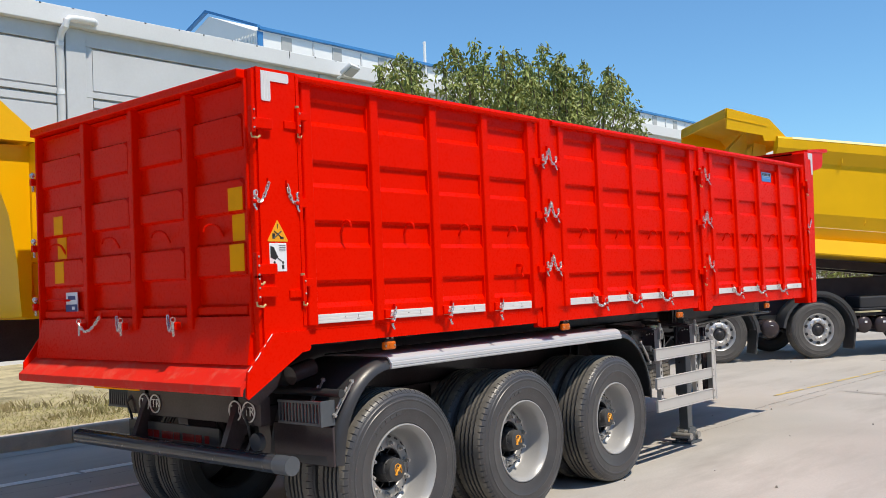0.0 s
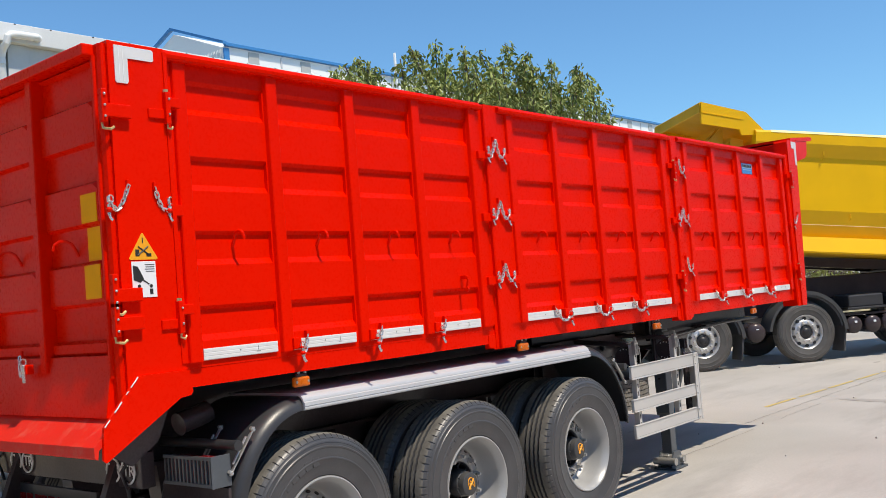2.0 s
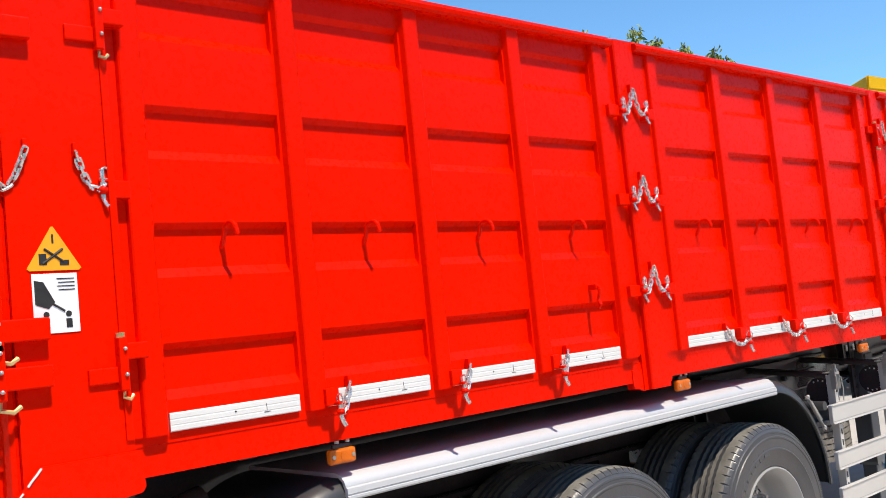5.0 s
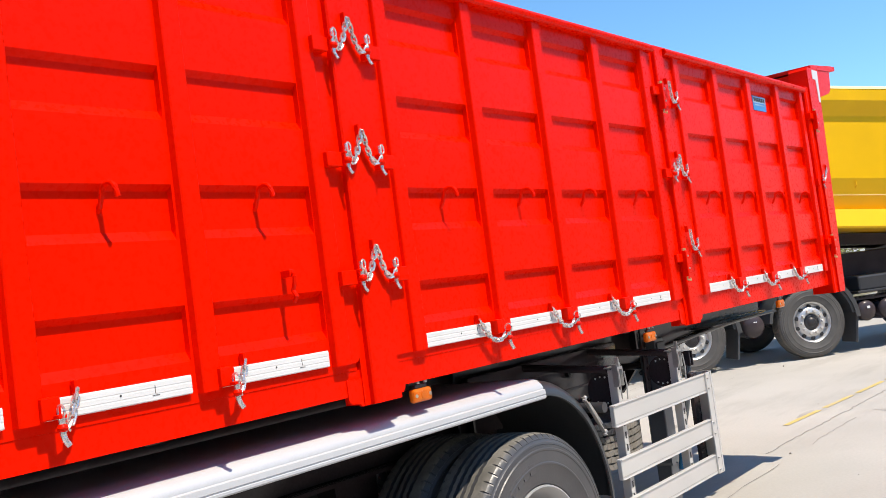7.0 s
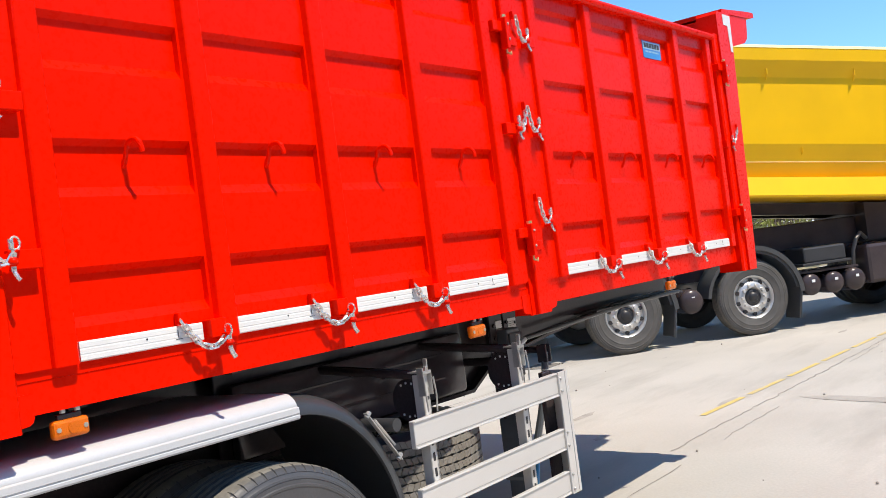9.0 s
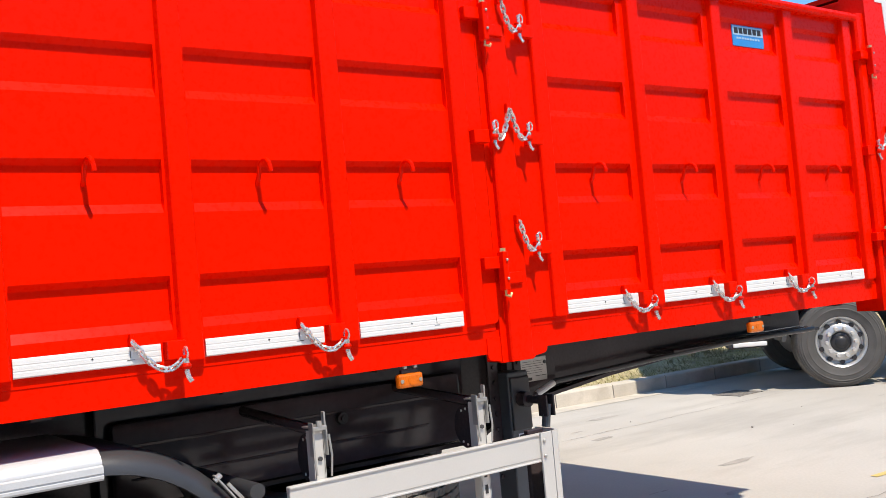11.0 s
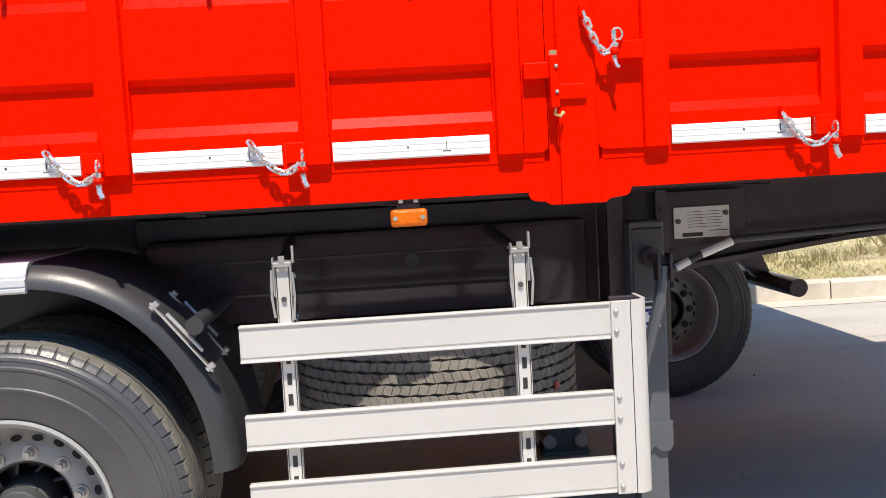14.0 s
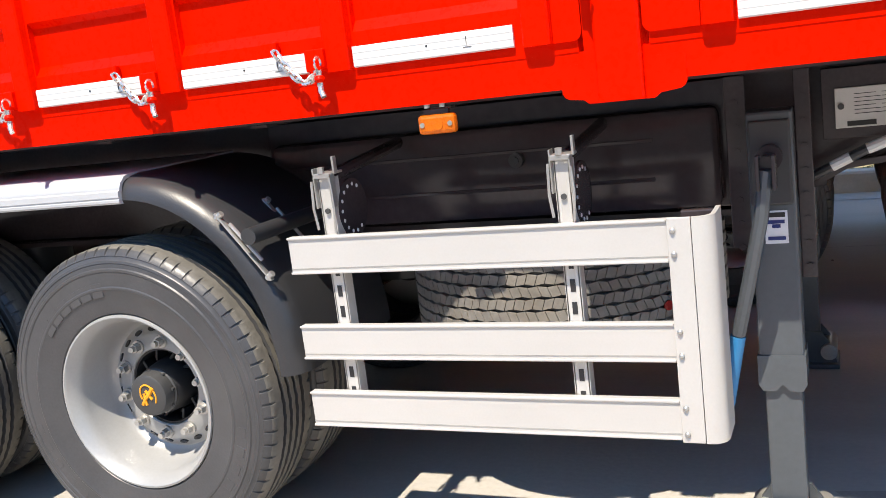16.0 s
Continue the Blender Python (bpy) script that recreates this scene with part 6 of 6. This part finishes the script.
for k in range(900):
    x = rnd.uniform(2, 24)
    y = kerb_y(x) + 0.75 + abs(rnd.gauss(0, 1.6))
    if noise.noise((x * 0.7, y * 0.9, 4.0)) > -0.05:
        tuft(x, y, rnd.randint(5, 12), rnd.uniform(0.06, 0.15), 0.07)
for x, y in ((11.5, 8.5), (11.75, 8.55), (11.95, 8.45), (12.3, 8.6), (12.9, 8.5), (10.9, 8.7)):
    tuft(x, y, 70, 0.32, 0.13)
me = bpy.data.meshes.new("lawn_weeds")
me.from_pydata(verts, [], faces)
me.materials.append(WEED)
tagged(new("lawn_weeds", me), "tufts of brown and green weeds on the lawn", "weeds", kind="stuff")

# ---- trees ----
def tree(x, y, seed, shoots, spread, top, leaves=210, low=2.0):
    rnd = random.Random(seed)
    t = thing("tree", (x, y, 0.15), "leafy young tree with upright shoots on the lawn", "tree", "trees on the lawn")
    bm = NB()
    tube(bm, [(x, y, 0.1), (x + 0.05, y, 0.9), (x - 0.03, y + 0.05, 1.7), (x, y, 2.2)], 0.12, 10)
    ends = []
    for k in range(shoots):
        a = 2.399 * k + rnd.uniform(-0.4, 0.4)
        d = spread * math.sqrt((k + 0.4) / shoots)
        ex, ey = x + d * math.cos(a), y + d * 0.85 * math.sin(a)
        ez = top - 0.9 * (d / spread) ** 2 - rnd.choice((0.0, 0.15, 0.3, 0.7, 1.1, 1.6)) - 0.25 * rnd.random()
        mid = (x + (ex - x) * 0.75, y + (ey - y) * 0.75, low + (ez - low) * rnd.uniform(0.38, 0.5))
        line = [(x, y, rnd.uniform(1.5, 2.1)), mid, (ex, ey, max(mid[2] + 0.2, ez - 0.9)), (ex + 0.16 * (ex - x) + rnd.gauss(0, 0.16), ey + rnd.gauss(0, 0.1), ez)]
        ends.append(line)
    trunk = part("trunk", bm, BARK, t, "", True)
    for line in ends:
        part("limb", tube(NB(), line, 0.014, 5), BARK, trunk, "", True)
    verts, faces = [], []
    for line in ends:
        L = [Vector(p) for p in line]
        for j in range(leaves):
            f = rnd.random()
            if f < 0.45:
                p = L[1].lerp(L[2], f / 0.45)
                sp = 0.32
            else:
                g = (f - 0.45) / 0.55
                p = L[2].lerp(L[3], g)
                sp = 0.175 * (1.05 - 0.75 * g)
            p = p + Vector((rnd.gauss(0, sp), rnd.gauss(0, sp), rnd.gauss(0, 0.06)))
            s = rnd.uniform(0.09, 0.175)
            d = Vector((rnd.gauss(0, 0.7), rnd.gauss(0, 0.7), rnd.gauss(-0.9, 0.5))).normalized()
            u = d.cross(Vector((rnd.gauss(0, 1), rnd.gauss(0, 1), rnd.gauss(0, 1)))).normalized()
            w = d.cross(u) * s * 0.10
            i = len(verts)
            verts += [p, p + d * s * 0.40 + u * s * 0.23 + w, p + d * s * 1.05, p + d * s * 0.40 - u * s * 0.23 + w]
            faces += [(i, i + 1, i + 2), (i, i + 2, i + 3)]
    me = bpy.data.meshes.new("crown")
    me.from_pydata(verts, [], faces)
    me.materials.append(LEAF)
    part("crown", me, None, t)["kind"] = "stuff"
    return t


tree(13.4, 9.8, 1, 54, 2.6, 7.5, 250)
tree(16.7, 9.7, 2, 62, 2.85, 7.75, 250)
tree(24.0, 10.5, 3, 50, 3.2, 5.2, 90)
tree(27.0, 10.7, 5, 46, 2.4, 3.9, 120, 0.2)
tree(28.5, 6.4, 4, 60, 3.4, 4.2, 120, 0.2)

# ---- details of the buildings ----
for k in range(-4, 10):
    x = 8.72 + 9.0 * k
    part("pilaster", box(NB(), x, x + 0.56, WY - 0.16, WY - 0.001, 0.76, 9.119, 0.01), WALL, wall)
    for z0, z1, inset in ((8.69, 9.119, 0.02), (7.29, 7.45, 0.02), (5.60, 5.76, 0.02), (3.10, 3.26, 0.02)):
        part("wall_band", box(NB(), x + 0.56 + inset, x + 9.0 - inset, WY - 0.11, WY - 0.001, z0, z1, 0.008), WALL, wall)
    for z0, z1 in ((7.50, 8.635), (7.03, 7.235), (5.81, 6.98), (3.31, 5.55), (0.80, 3.05)):
        part("wall_panel", box(NB(), x + 0.80, x + 8.76, WY - 0.075, WY - 0.001, z0, z1, 0.012), WALL, wall)
    for a in (x + 0.58, x + 8.79):
        part("frame_strip", box(NB(), a, a + 0.19, WY - 0.102, WY - 0.001, 0.80, 8.685, 0.006), WALL, wall)
rnd = random.Random(17)
for k in range(44):
    x = -8 + 1.05 * k + rnd.uniform(-0.2, 0.2)
    drip = rnd.uniform(0.03, 0.06) if rnd.random() < 0.8 else rnd.uniform(0.12, 0.25)
    part("drip_stain", box(NB(), x, x + rnd.uniform(0.03, 0.06), WY - 0.3435, WY - 0.3405, 9.615 - drip, 9.612), GREY_PLASTIC, wall)
bm = NB()
tube(bm, [(8.55, WY - 0.15, 0.2), (8.55, WY - 0.15, 8.72), (8.56, WY - 0.26, 8.95), (8.57, WY - 0.46, 9.06), (8.59, WY - 0.48, 9.20), (8.66, WY - 0.48, 9.27), (8.80, WY - 0.48, 9.29), (9.36, WY - 0.48, 9.30), (9.42, WY - 0.42, 9.30), (9.42, WY - 0.30, 9.30)], 0.095, 14)
pp = part("rain_pipe", bm, WHITE_PAINT, wall, "white plastic rain pipe", True)
for z in (2.0, 4.6, 7.32, 8.62):
    bm = NB()
    rod(bm, (8.55, WY - 0.15, z - 0.06), (8.55, WY - 0.15, z + 0.06), 0.112, 14)
    part("pipe_sleeve", bm, WHITE_PAINT, pp, "", True)
bm = NB()
obox(bm, pose(18.6, WY - 0.75, 9.25, -35, 0, 20), 0.75, 0.5, 0.14, 0.05)
fl = part("floodlight", bm, WALL_LIGHT, wall, "grey floodlight on the parapet", True)
bm = NB()
obox(bm, pose(18.6, WY - 0.80, 9.17, -35, 0, 20), 0.60, 0.36, 0.02, 0.005)
part("lamp_glass", bm, HALL_GREY, fl)
part("lamp_arm", tube(NB(), [(18.35, WY - 0.36, 9.0), (18.4, WY - 0.6, 9.1), (18.6, WY - 0.72, 9.22)], 0.04, 8), WALL_LIGHT, fl)
# hall gable, cladding bays and roof
bm = prism(NB(), [(HY, HZ - 0.4), (HY + 5.9, HZ + 2.0), (HY + 11.8, HZ - 0.4)], "x", HX, 200)
part("gable", bm, HALL_WHITE, hall)
bm = NB()
prism(bm, [(HY - 0.35, HZ), (HY + 5.9, HZ + 2.45), (HY + 12.1, HZ), (HY + 12.1, HZ - 0.12), (HY + 5.9, HZ + 2.25), (HY - 0.35, HZ - 0.20)], "x", HX - 0.35, HX - 0.05)
part("verge_trim", bm, HALL_BLUE, hall)
part("corner_trim", box(NB(), HX - 0.1, HX + 0.35, HY - 0.12, HY - 0.001, 10, HZ - 0.41), HALL_BLUE, hall)
part("gable_louvre", box(NB(), HX - 0.06, HX - 0.001, HY + 5.0, HY + 11.0, HZ - 2.6, HZ - 0.6), HALL_GREY, hall)
for k in range(26):
    part("cladding_rib", box(NB(), HX - 0.05, HX - 0.001, HY + 0.35 + 0.18 * k, HY + 0.43 + 0.18 * k, 14, HZ - 0.41), HALL_WHITE, hall)
for k in range(24):
    x = HX + 2.1 + 5.0 * k
    part("light_strip", box(NB(), x, x + 0.95, HY - 0.06, HY - 0.001, 14, HZ - 0.41), HALL_GREY, hall)
    part("clad_joint", box(NB(), x + 3.0, x + 3.12, HY - 0.08, HY - 0.001, 14, HZ - 0.42), WALL, hall)
bm = NB()
rod(bm, (56.5, HY - 0.1, 20), (56.5, HY - 0.1, 22.8), 0.12, 10)
part("roof_mast", bm, HALL_WHITE, hall)
